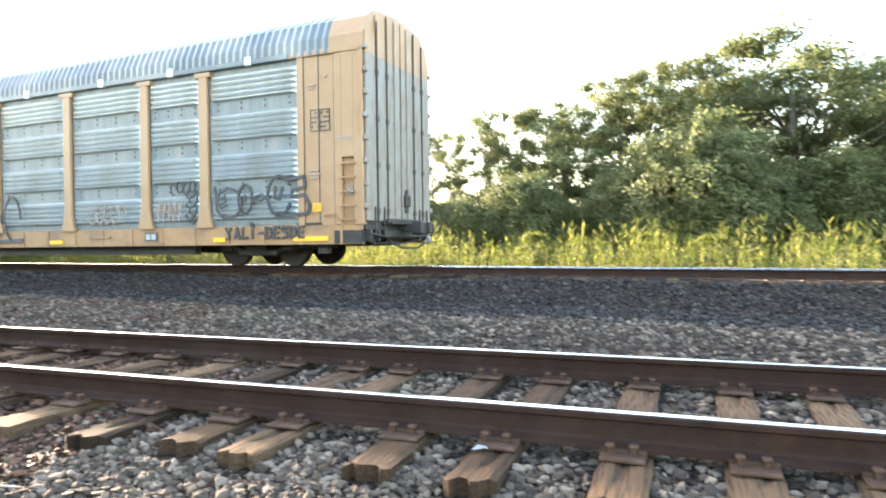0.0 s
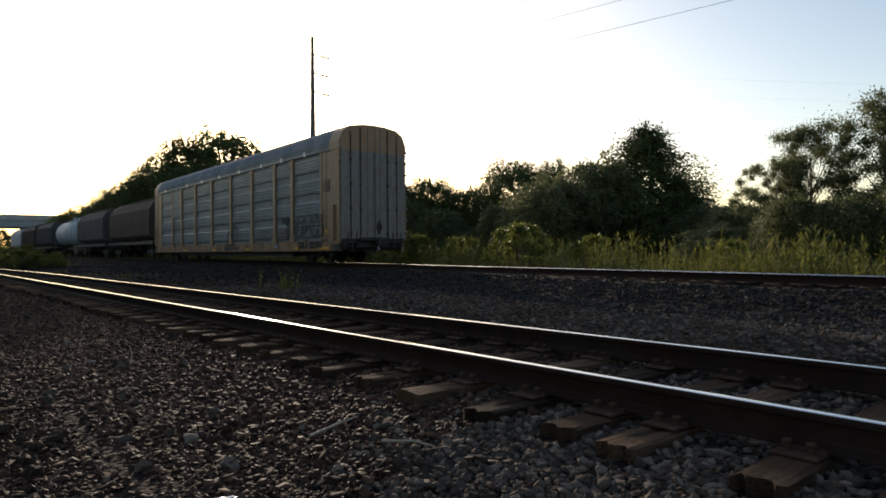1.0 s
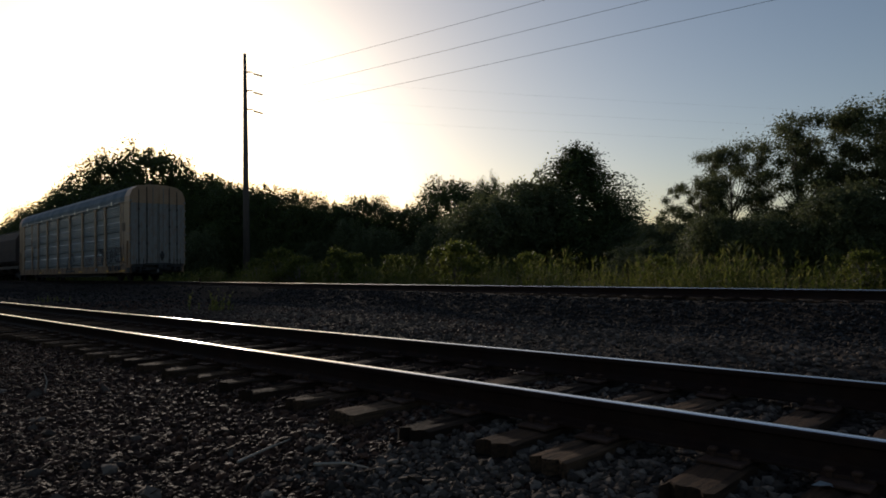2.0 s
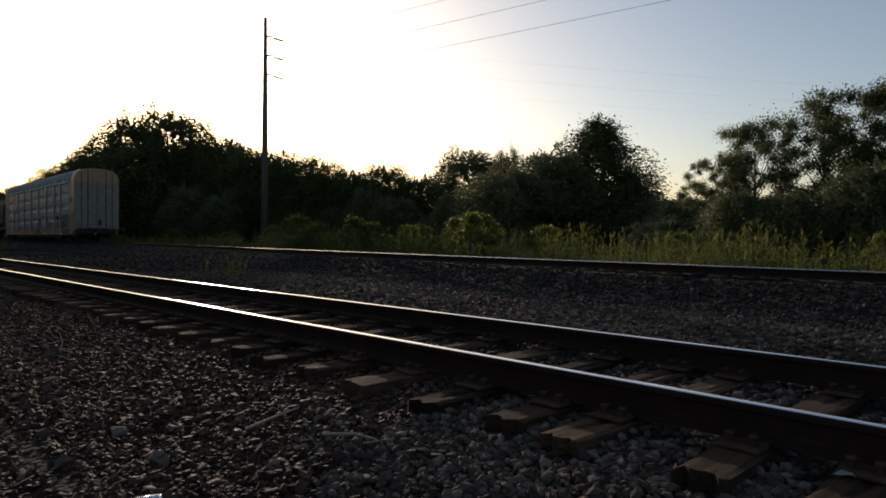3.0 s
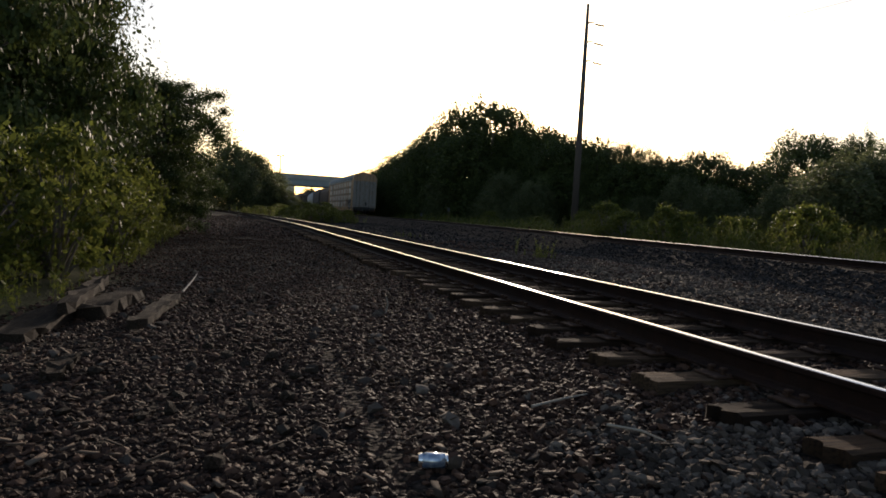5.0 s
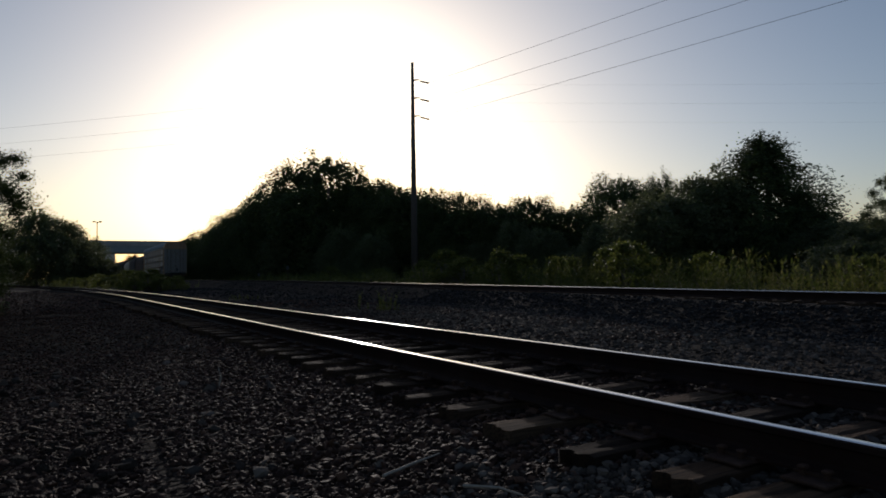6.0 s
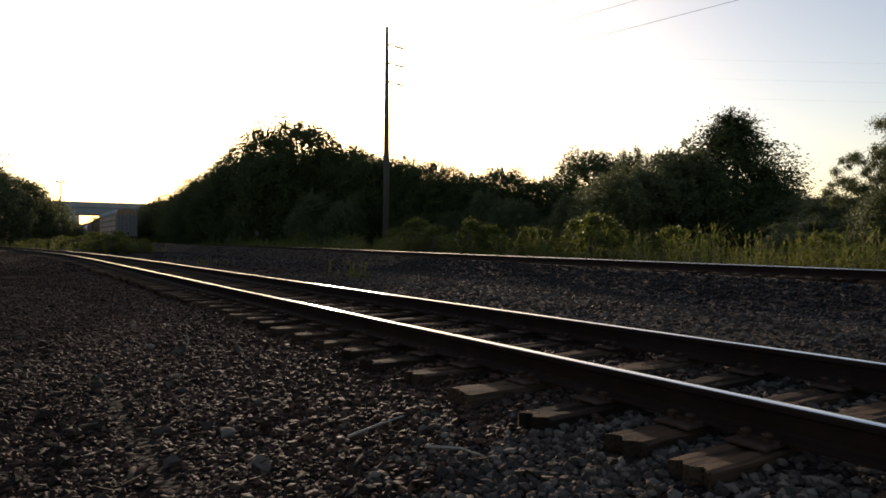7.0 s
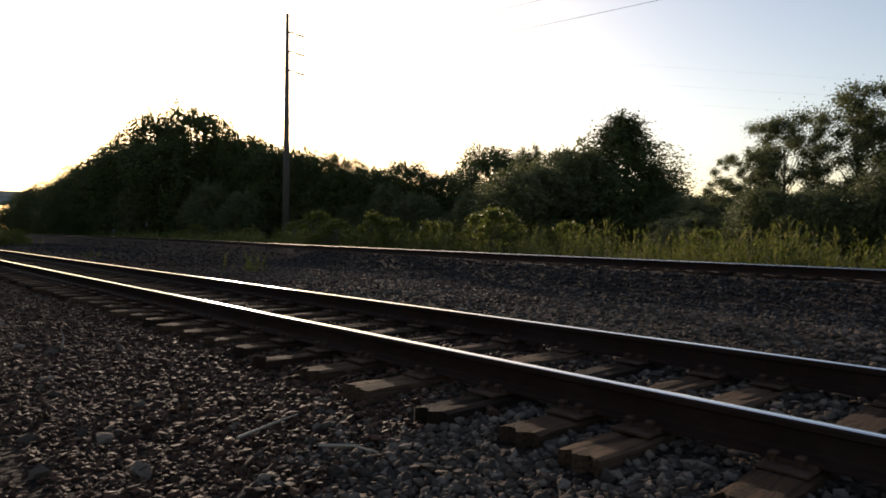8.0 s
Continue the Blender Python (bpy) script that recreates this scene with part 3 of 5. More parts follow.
def coupler(car, x, way, hose=False):
    bm = bmesh.new()
    box(bm, min(x, x + way * 0.55), max(x, x + way * 0.55), -0.09, 0.09, 0.76, 0.94, bevel=0.02)
    box(bm, min(x + way * 0.45, x + way * 0.75), max(x + way * 0.45, x + way * 0.75), -0.17, 0.14, 0.7, 1.0, bevel=0.04)
    box(bm, min(x + way * 0.6, x + way * 0.85), max(x + way * 0.6, x + way * 0.85), 0.05, 0.2, 0.72, 0.98, bevel=0.03)
    part("coupler", bm, M_DARK, car)
    if hose:
        bm = bmesh.new()
        tube(bm, [(x, -0.5, 0.66), (x + 0.15, -0.5, 0.5), (x + 0.4, -0.45, 0.4), (x + 0.75, -0.4, 0.4), (x + 0.92, -0.36, 0.52)], 0.025, 6)
        h = part("air_hose", bm, M_DARK, car, "black rubber air hose")
        bm = bmesh.new()
        disc(bm, (0, 0, 0), 0.055, 0.07, "x", 10)
        disc(bm, (0.05, 0, 0.05), 0.035, 0.05, "z", 8)
        g = part("hose_fitting", bm, M_WHITE, h, "pale metal hose fitting")
        g.matrix_basis = pose(x + 0.97, -0.35, 0.55, 0, -30, 0)
        bm = bmesh.new()
        tube(bm, [(x - 0.1, -1.3, 0.62), (x + 0.05, -1.1, 0.5), (x + 0.06, -0.6, 0.52), (x + 0.1, 0.2, 0.5), (x + 0.05, 1.2, 0.6)], 0.02, 6)
        tube(bm, [(x - 0.05, -1.05, 0.75), (x + 0.03, -1.05, 0.45)], 0.02, 6)
        part("uncoupling_lever", bm, M_DARK, car)


def screen_mesh(w):
    """A bay of corrugated screen: four tiers of ridges with plain riveted bands between."""
    bm = bmesh.new()
    prof = []
    z = 0.0
    tiers, tall = 4, 3.7
    th = tall / tiers
    for t in range(tiers):
        z0 = t * th
        prof.append((0.0, z0))
        prof.append((0.0, z0 + 0.1))
        n = 5
        for k in range(n):
            a = z0 + 0.12 + k * (th - 0.3) / n
            s = (th - 0.3) / n
            prof += [(0.0, a), (-0.02, a + 0.1 * s), (-0.085, a + 0.32 * s), (-0.088, a + 0.5 * s), (-0.03, a + 0.62 * s), (0.0, a + 0.9 * s)]
        prof.append((0.0, z0 + th - 0.12))
    prof.append((0.0, tall))
    rows = []
    for x in (0, w * 0.06, w * 0.5, w * 0.94, w):
        f = 0.0 if x in (0, w) else 1.0
        rows.append([bm.verts.new((-x, y * f, zz)) for y, zz in prof])
    for a, b in zip(rows, rows[1:]):
        for k in range(len(prof) - 1):
            # flat runs take the grey with shade painted in, ridges the brighter metal
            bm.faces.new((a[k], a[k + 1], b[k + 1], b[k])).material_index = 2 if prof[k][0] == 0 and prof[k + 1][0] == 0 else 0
    # rivets on the plain bands
    for t in range(1, tiers):
        for s in (-0.07, 0.06):
            for k in range(4):
                x = -w * (0.1 + 0.8 * k / 3)
                box(bm, x - 0.018, x + 0.018, -0.018, 0.0, t * th + s - 0.018, t * th + s + 0.018, 1)
    bmesh.ops.recalc_face_normals(bm, faces=bm.faces)
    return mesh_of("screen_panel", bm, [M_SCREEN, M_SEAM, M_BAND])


def post_mesh():
    bm = bmesh.new()
    box(bm, -0.13, 0.13, -0.075, 0.02, 0.0, 3.66, bevel=0.012)
    box(bm, -0.24, 0.24, -0.085, 0.02, 3.54, 3.66, bevel=0.01)
    v = [bm.verts.new(c) for c in ((-0.25, -0.08, 0), (0.25, -0.08, 0), (0.13, -0.08, 0.45), (-0.13, -0.08, 0.45), (-0.25, 0.0, 0), (0.25, 0.0, 0), (0.13, 0.0, 0.45), (-0.13, 0.0, 0.45))]
    for q in ((0, 1, 2, 3), (4, 7, 6, 5), (0, 3, 7, 4), (1, 5, 6, 2), (0, 4, 5, 1)):
        bm.faces.new([v[i] for i in q])
    return mesh_of("side_post", bm, M_TAN)


def roof_ring(extra=0.0):
    half = [(1.6 + extra, 4.62), (1.59 + extra, 4.96), (1.42 + extra, 5.34), (1.12, 5.55 + extra), (0.5, 5.65 + extra)]
    return [(-y, z) for y, z in half] + [(0, 5.67 + extra)] + half[::-1]


def stroke(bm, pts, r, y):
    """A sprayed line: a flat tube just proud of a wall that faces -y."""
    n = len(pts)
    for a, b in zip(pts, pts[1:]):
        d = Vector((b[0] - a[0], 0, b[1] - a[1]))
        if d.length < 1e-6:
            continue
        s = Vector((-d.z, 0, d.x)).normalized() * r
        e = d.normalized() * r * 0.6
        A, B = Vector((a[0], y, a[1])) - e, Vector((b[0], y, b[1])) + e
        off = Vector((0, 0.03, 0))
        v = [bm.verts.new(p) for p in (A - s, B - s, B + s, A + s, A - s + off, B - s + off, B + s + off, A + s + off)]
        for q in ((0, 1, 2, 3), (4, 7, 6, 5), (0, 4, 5, 1), (1, 5, 6, 2), (2, 6, 7, 3), (3, 7, 4, 0)):
            bm.faces.new([v[i] for i in q])


def loop(cx, cz, rx, rz, a0=0, a1=360, n=18):
    return [(cx + rx * math.cos(radians(a0 + (a1 - a0) * k / n)), cz + rz * math.sin(radians(a0 + (a1 - a0) * k / n))) for k in range(n + 1)]


def autorack():
    car = thing("autorack_car", "tan autorack freight car with galvanised screens and graffiti", "freight car")
    # underframe
    bm = bmesh.new()
    box(bm, -LONG + 0.1, -0.1, -1.56, -1.44, 0.5, 0.94, 0, 0.01)
    box(bm, -LONG + 0.1, -0.1, 1.44, 1.56, 0.5, 0.94, 0, 0.01)
    box(bm, -LONG + 0.1, -0.1, -1.45, 1.45, 0.84, 0.94, 0)
    for k in range(26):
        x = -0.6 - k * 1.04
        box(bm, x - 0.03, x + 0.03, -1.58, -1.55, 0.5, 0.92, 0)
    part("side_sill", bm, M_TAN_DARK, car, "grimy tan side sill")
    bm = bmesh.new()
    box(bm, -LONG + 0.2, -0.2, -0.35, 0.35, 0.45, 0.84)
    box(bm, -LONG + 5.0, -5.0, -1.3, -1.1, 0.28, 0.52)
    box(bm, -LONG + 5.0, -5.0, 1.1, 1.3, 0.28, 0.52)
    for k in range(8):
        box(bm, -6 - k * 2.1, -5.8 - k * 2.1, -1.4, 1.4, 0.5, 0.84)
    box(bm, -0.5, -0.02, -1.5, 1.5, 0.8, 0.95, bevel=0.02)
    box(bm, -0.4, 0.06, -0.75, 0.75, 0.6, 0.82, bevel=0.04)
    for y in (-1.35, -1.0, 1.0, 1.35):
        box(bm, -0.45, 0.02, y - 0.05, y + 0.05, 0.55, 0.82, bevel=0.01)
    tube(bm, [(0.05, -1.45, 0.72), (0.09, -0.9, 0.66), (0.09, 0.9, 0.66), (0.05, 1.45, 0.72)], 0.025, 6)
    box(bm, -0.78, -0.1, -1.575, -1.4, 0.52, 0.8)
    box(bm, -1.75, -1.1, -1.575, -1.5, 0.93, 0.98)
    tube(bm, [(-2.3, -1.3, 0.42), (-1.5, -1.32, 0.46), (-0.9, -1.3, 0.44)], 0.02, 5)
    box(bm, -1.35, -1.1, -1.36, -1.2, 0.3, 0.5)
    for y in (-1.25, -0.85, 0.9, 1.3):
        tube(bm, [(0.07, y, 0.68), (0.06, y, 1.3)], 0.018, 5)
    box(bm, 0.0, 0.22, -0.8, 0.8, 0.93, 0.97)
    part("underframe", bm, M_DARK, car, "black greasy underframe")
    wheelset_and_truck(car, -3.3)
    wheelset_and_truck(car, -LONG + 3.3)
    coupler(car, -0.1, 1, True)
    coupler(car, -LONG + 0.1, -1)
    # inner wall keeps the body closed
    bm = bmesh.new()
    box(bm, -LONG + 0.12, -0.12, -1.5, -1.46, 0.9, 4.7)
    box(bm, -LONG + 0.12, -0.12, 1.46, 1.5, 0.9, 4.7)
    part("inner_wall", bm, M_SCREEN, car)
    # side bays
    bays = [2.55, 1.6, 2.5, 2.65, 2.75, 2.65, 2.5, 1.6, 2.55]
    gap = (LONG - 2 * 1.68 - sum(bays)) / (len(bays) - 1)
    meshes = {w: screen_mesh(w) for w in set(bays)}
    post = post_mesh()
    x = -1.68
    for i, w in enumerate(bays):
        for side in (-1, 1):
            p = part("screen_panel", meshes[w], None, car)
            p.matrix_basis = pose(x if side < 0 else x - w, side * 1.53, 0.96, 0, 0, 0 if side < 0 else 180)
            if i < len(bays) - 1:
                q = part("side_post", post, None, car)
                q.matrix_basis = pose(x - w - gap / 2, side * 1.55, 0.92, 0, 0, 0 if side < 0 else 180)
        if i in (0, 1, 2, 3, 4, 5, 6, 8):
            bm = bmesh.new()
            box(bm, -0.09, 0.09, -0.1, 0.02, 0, 0.2, bevel=0.015)
            b = part("screen_clip", bm, M_SCREEN, car)
            b.matrix_basis = pose(x - w * 0.52, -1.56, 4.58)
        if i == 7:
            bm = bmesh.new()
            box(bm, x - w - 0.02, x + 0.02, -1.6, -1.5, 2.75, 4.55, bevel=0.012)
            part("cover_plate", bm, M_BAND, car, "plain grey plate over the upper screen")
        x -= w + gap
    # end panels with ladders
    for end, sx in (("rear", 0.0), ("front", -LONG)):
        f = -1 if end == "rear" else 1
        for side in (-1, 1):
            s = side
            X = lambda a: sx + f * a

            def slab(a, b, z0, z1, proud, mat=0):
                bm = bmesh.new()
                box(bm, X(a), X(b), s * 1.46, s * (1.56 + proud), z0, z1, 0, 0.008)
                part("corner_panel", bm, (M_TAN, M_TAN_DARK)[mat], car, "faded tan corner panel")
            slab(0.02, 0.12, 0.92, 4.66, 0.05)
            slab(0.12, 0.26, 0.92, 4.66, 0.03)
            slab(0.26, 0.56, 2.36, 4.66, 0.03)
            slab(0.26, 0.56, 0.92, 2.36, -0.05, 1)
            slab(0.56, 0.74, 0.92, 4.66, 0.03)
            slab(0.76, 1.14, 0.92, 4.66, 0.0)
            slab(1.16, 1.52, 0.92, 4.66, 0.01)
            slab(1.54, 1.7, 0.92, 4.66, 0.035)
            slab(0.0, 1.9, 4.6, 4.72, 0.05)
            for a in (0.75, 1.15, 1.53):
                bm = bmesh.new()
                box(bm, X(a - 0.012), X(a + 0.012), s * 1.5, s * 1.562, 0.95, 4.6)
                part("panel_seam", bm, M_SEAM, car)
            for k in range(5):
                bm = bmesh.new()
                tube(bm, [(X(0.23), s * 1.63, 1.02 + 0.3 * k), (X(0.6), s * 1.63, 1.02 + 0.3 * k)], 0.016, 6)
                for a in (0.23, 0.6):
                    tube(bm, [(X(a), s * 1.55, 1.02 + 0.3 * k), (X(a), s * 1.64, 1.02 + 0.3 * k)], 0.016, 6)
                part("ladder_rung", bm, M_TAN_DARK, car)
    bm = bmesh.new()
    tube(bm, [(-0.62, -1.63, 1.05), (-0.68, -1.66, 1.16), (-0.95, -1.66, 1.14), (-1.0, -1.58, 1.12)], 0.016, 6)
    part("grab_handle", bm, M_TAN_DARK, car)
    # roof: corrugated, with smooth end caps
    bm = bmesh.new()
    rings = []
    n = 250
    for k in range(n + 1):
        x = -0.83 - (LONG - 1.66) * k / n
        e = 0.03 if k % 2 else 0.0
        rings.append([bm.verts.new((x, y, z)) for y, z in roof_ring(e)])
    for a, b in zip(rings, rings[1:]):
        for k in range(len(a) - 1):
            bm.faces.new((a[k], a[k + 1], b[k + 1], b[k]))
    bmesh.ops.recalc_face_normals(bm, faces=bm.faces)
    part("roof", bm, M_ROOF, car, "blue-grey corrugated metal roof")
    for lo, hi in ((-0.85, 0.0), (-LONG, -LONG + 0.85)):
        bm = bmesh.new()
        a = [bm.verts.new((lo, y, z)) for y, z in roof_ring(0.01)]
        b = [bm.verts.new((hi, y, z)) for y, z in roof_ring(0.01)]
        for k in range(len(a) - 1):
            bm.faces.new((a[k], a[k + 1], b[k + 1], b[k]))
        bm.faces.new(a)
        bm.faces.new(b[::-1])
        bmesh.ops.recalc_face_normals(bm, faces=bm.faces)
        part("roof_cap", bm, M_TAN, car, "tan roof end cap")
    bm = bmesh.new()
    for s in (-1, 1):
        box(bm, -LONG + 1.3, -1.9, s * 1.5, s * 1.64, 4.6, 4.72, bevel=0.01)
    part("eave_rail", bm, M_ROOF, car)
    # end doors
    for end in (0, 1):
        holder = part("end_door", bmesh.new(), M_WHITE, car, "white end doors under a tan top with dark seams")
        edges = [-1.56, -1.12, -0.62, -0.05, 0.05, 0.62, 1.12, 1.56]
        for a, b in zip(edges, edges[1:]):
            inset = 0.0 if b - a > 0.2 else -0.03
            top = 4.7
            bm = bmesh.new()
            box(bm, -0.02, 0.035 + inset, a + 0.014, b - 0.014, 1.0, top - 0.15, 0, 0.008)
            part("door_leaf", bm, M_WHITE, holder)
            bm = bmesh.new()
            hi = 5.57 if max(abs(a), abs(b)) < 0.7 else (5.44 if max(abs(a), abs(b)) < 1.2 else 5.02)
            box(bm, -0.02, 0.033 + inset, a + 0.014, b - 0.014, top - 0.15, hi, 0, 0.008)
            part("top_leaf", bm, M_TAN, holder, "tan door top")
        bm = bmesh.new()
        box(bm, -0.1, -0.02, -1.56, 1.56, 0.95, 5.0)
        me = mesh_of("end_door", bm, M_SEAM)
        holder.data = me
        flip = pose(0, 0, 0) if end == 0 else pose(-LONG, 0, 0, 0, 0, 180)
        holder.matrix_basis = flip
        for y in (-1.1, -0.66, -0.3, 0.3, 0.66, 1.1):
            bm = bmesh.new()
            tube(bm, [(0.05, y, 0.98), (0.05, y, 5.5 if abs(y) < 1 else 5.3)], 0.022, 6)
            for z in (1.2, 2.2, 3.2, 4.2):
                box(bm, 0.02, 0.075, y - 0.045, y + 0.045, z - 0.06, z + 0.06)
            part("lock_rod", bm, M_SEAM if abs(y) in (0.66, 1.1) else M_WHITE, holder)
        for s in (-1, 1):
            for k in range(8):
                bm = bmesh.new()
                box(bm, 0.0, 0.075, s * 1.5, s * 1.63, 1.25 + k * 0.48, 1.36 + k * 0.48, bevel=0.015)
                part("hinge", bm, M_WHITE, holder)
        bm = bmesh.new()
        box(bm, 0.03, 0.1, -0.75, 0.75, 0.94, 1.06, bevel=0.02)
        box(bm, 0.03, 0.12, 0.1, 0.34, 1.35, 1.62, bevel=0.03)
        box(bm, 0.03, 0.09, 0.16, 0.28, 1.2, 1.75, bevel=0.02)
        part("lock_gear", bm, M_DARK, holder)
    # markings on the near side
    Y = -1.575
    bm = bmesh.new()
    for a, b, z0, z1 in ((-1.36, -0.86, 3.42, 3.44), (-1.36, -0.86, 2.96, 2.98), (-1.36, -1.345, 2.96, 3.44), (-0.875, -0.86, 2.96, 3.44), (-1.12, -1.108, 2.96, 3.44)):
        box(bm, a, b, Y - 0.008, Y + 0.05, z0, z1)
    for r in range(4):
        for c in range(6):
            if (r * 7 + c * 3) % 4:
                x0 = -1.33 + c * 0.078
                box(bm, x0, x0 + 0.045, Y - 0.007, Y + 0.05, 3.34 - r * 0.1, 3.38 - r * 0.1)
    part("data_panel", bm, M_STENCIL, car, "black stencilled data bars")
    for x0, x1, z in ((-1.4, -1.2, 3.95), (-1.4, -1.25, 3.88), (-1.0, -0.92, 4.12), (-0.72, -0.3, 2.78), (-0.72, -0.3, 2.72), (-1.38, -1.15, 2.1), (-1.38, -1.1, 2.02), (-1.38, -1.15, 1.94)):
        bm = bmesh.new()
        box(bm, x0, x1, -1.6, -1.5, z, z + 0.03)
        part("stencil_bar", bm, M_SPRAY_RED, car)
    bm = bmesh.new()
    box(bm, -1.32, -1.12, -1.59, -1.5, 1.22, 1.4, 0)
    for k in range(4):
        box(bm, -1.3, -1.14, -1.594, -1.5, 1.245 + k * 0.038, 1.258 + k * 0.038, 1)
    part("yellow_label", bm, [M_YELLOW, M_STENCIL], car, "yellow notice label")
    bm = bmesh.new()
    box(bm, -0.5, -0.32, -1.53, -1.45, 1.55, 1.75, 0)
    tube(bm, [(-0.47, -1.535, 1.72), (-0.35, -1.535, 1.58)], 0.022, 5, 1)
    part("warning_placard", bm, [M_WHITE, M_SPRAY_RED], car, "white placard with a red bar")
    for x0, x1 in ((-0.95, -1.85), (-3.8, -4.15), (-9.4, -9.9), (-14.5, -15.0), (-20, -20.5)):
        bm = bmesh.new()
        box(bm, x1, x0, -1.592, -1.55, 0.58, 0.68)
        part("reflector_strip", bm, M_YELLOW, car, "yellow reflector strip")
    bm = bmesh.new()
    box(bm, -6.35, -5.95, -1.592, -1.55, 0.62, 0.84, 0)
    box(bm, -6.31, -6.17, -1.597, -1.55, 0.66, 0.8, 1)
    box(bm, -6.13, -5.99, -1.597, -1.55, 0.66, 0.8, 1)
    part("car_tag", bm, [M_STENCIL, M_TANK], car, "small black panel with pale squares")
    # graffiti: each letter is its own sprayed shape
    g = -1.625

    def spray(label, mat, r, *lines, y=g):
        bm = bmesh.new()
        for pts in lines:
            stroke(bm, pts, r, y)
        part("graffiti", bm, mat, car, label)

    big = "looping black graffiti letter"
    spray(big, M_SPRAY, 0.028, [(-4.06, 1.86), (-3.98, 1.3), (-3.8, 1.14), (-3.48, 1.16), (-3.3, 1.3), (-3.26, 1.5), (-3.38, 1.74), (-3.68, 1.84), (-3.93, 1.72), (-3.98, 1.5), (-3.88, 1.38), (-3.7, 1.42)], [(-3.76, 1.66), (-3.73, 1.5)])
    spray(big, M_SPRAY, 0.028, loop(-3.16, 1.56, 0.2, 0.33), [(-3.16, 1.65), (-3.16, 1.5)])
    spray(big, M_SPRAY, 0.018, [(-2.9, 1.42), (-2.88, 1.6), (-2.68, 1.66), (-2.56, 1.58), (-2.7, 1.5), (-2.84, 1.54)])
    spray(big, M_SPRAY, 0.034, loop(-2.2, 1.6, 0.32, 0.44, 35, 335), [(-2.32, 1.8), (-2.32, 1.55), (-2.18, 1.52), (-2.12, 1.78)])
    spray(big, M_SPRAY, 0.034, [(-1.96, 1.95), (-1.52, 2.0), (-1.51, 1.76), (-1.84, 1.72), (-1.86, 1.58), (-1.52, 1.6), (-1.38, 1.36), (-1.42, 1.2), (-1.68, 1.16), (-2.28, 1.16)])
    for k in range(6):
        spray("small tangled black scrawl", M_SPRAY, 0.013, loop(-4.72 - 0.1 * (k % 2), 1.08 + k * 0.13, 0.13, 0.06 + 0.02 * (k % 3), 20 * k, 20 * k + 250, 8) + [(-4.6, 1.15 + k * 0.13)])
    for k in range(4):
        spray("small tangled black scrawl", M_SPRAY, 0.013, loop(-5.35 + 0.2 * k, 1.86 + 0.05 * (k % 2), 0.09, 0.13, 40 * k, 40 * k + 280, 8))
    # sill scrawl: letters in a unit cell, a dash between the two words
    cell = {"D": [[(0, 0), (0, 1), (0.6, 0.85), (0.75, 0.5), (0.6, 0.1), (0, 0)]], "E": [[(0.7, 1), (0, 1), (0, 0), (0.7, 0)], [(0, 0.5), (0.55, 0.5)]],
            "S": [[(0.7, 0.9), (0.2, 1), (0, 0.75), (0.6, 0.45), (0.65, 0.12), (0.1, 0)]], "-": [[(0.1, 0.45), (0.6, 0.5)]], "L": [[(0.05, 1), (0, 0), (0.7, 0.05)]],
            "I": [[(0.3, 0), (0.3, 0.85)], loop(0.3, 1.25, 0.18, 0.14, n=8)], "A": [[(0, 0), (0.35, 1), (0.7, 0)], [(0.15, 0.4), (0.6, 0.4)]], "Y": [[(-0.2, 1), (0.15, 0.55), (0.5, 1)], [(0.15, 0.55), (0.3, 0), (0, -0.1)]]}
    for k, ch in enumerate("YALI-DESDE"):
        x0 = -3.72 + 0.225 * k
        spray("black sprayed letter on the sill", M_SPRAY, 0.026, *[[(x0 + 0.2 * u, 0.66 + 0.24 * v) for u, v in line] for line in cell[ch]], y=-1.605)
    for k in range(5):
        spray("faded brown graffiti stroke", M_SPRAY_RED, 0.014, [(-5.2 - 0.17 * k, 1.1), (-5.1 - 0.17 * k, 1.55), (-5.25 - 0.17 * k, 1.3)])
    for k in range(5):
        spray("faded brown graffiti stroke", M_SPRAY_RED, 0.014, loop(-7.1 - 0.27 * k, 1.3, 0.13, 0.22, 30 * k, 30 * k + 240, 8))
    spray("dark graffiti shape", M_SPRAY, 0.03, loop(-11.4, 1.3, 0.35, 0.6, 0, 250, 12))
    spray("dark graffiti shape", M_SPRAY, 0.03, loop(-12.2, 1.2, 0.3, 0.4, 0, 330, 12))
    spray("dark graffiti shape", M_SPRAY, 0.05, [(-11.0, 0.7), (-12.9, 0.66), (-12.7, 0.9)], y=-1.605)
    spray("faded stencil bar on the sill", M_TAN_DARK, 0.03, [(-8.3, 0.74), (-7.6, 0.74)], y=-1.6)
    return car


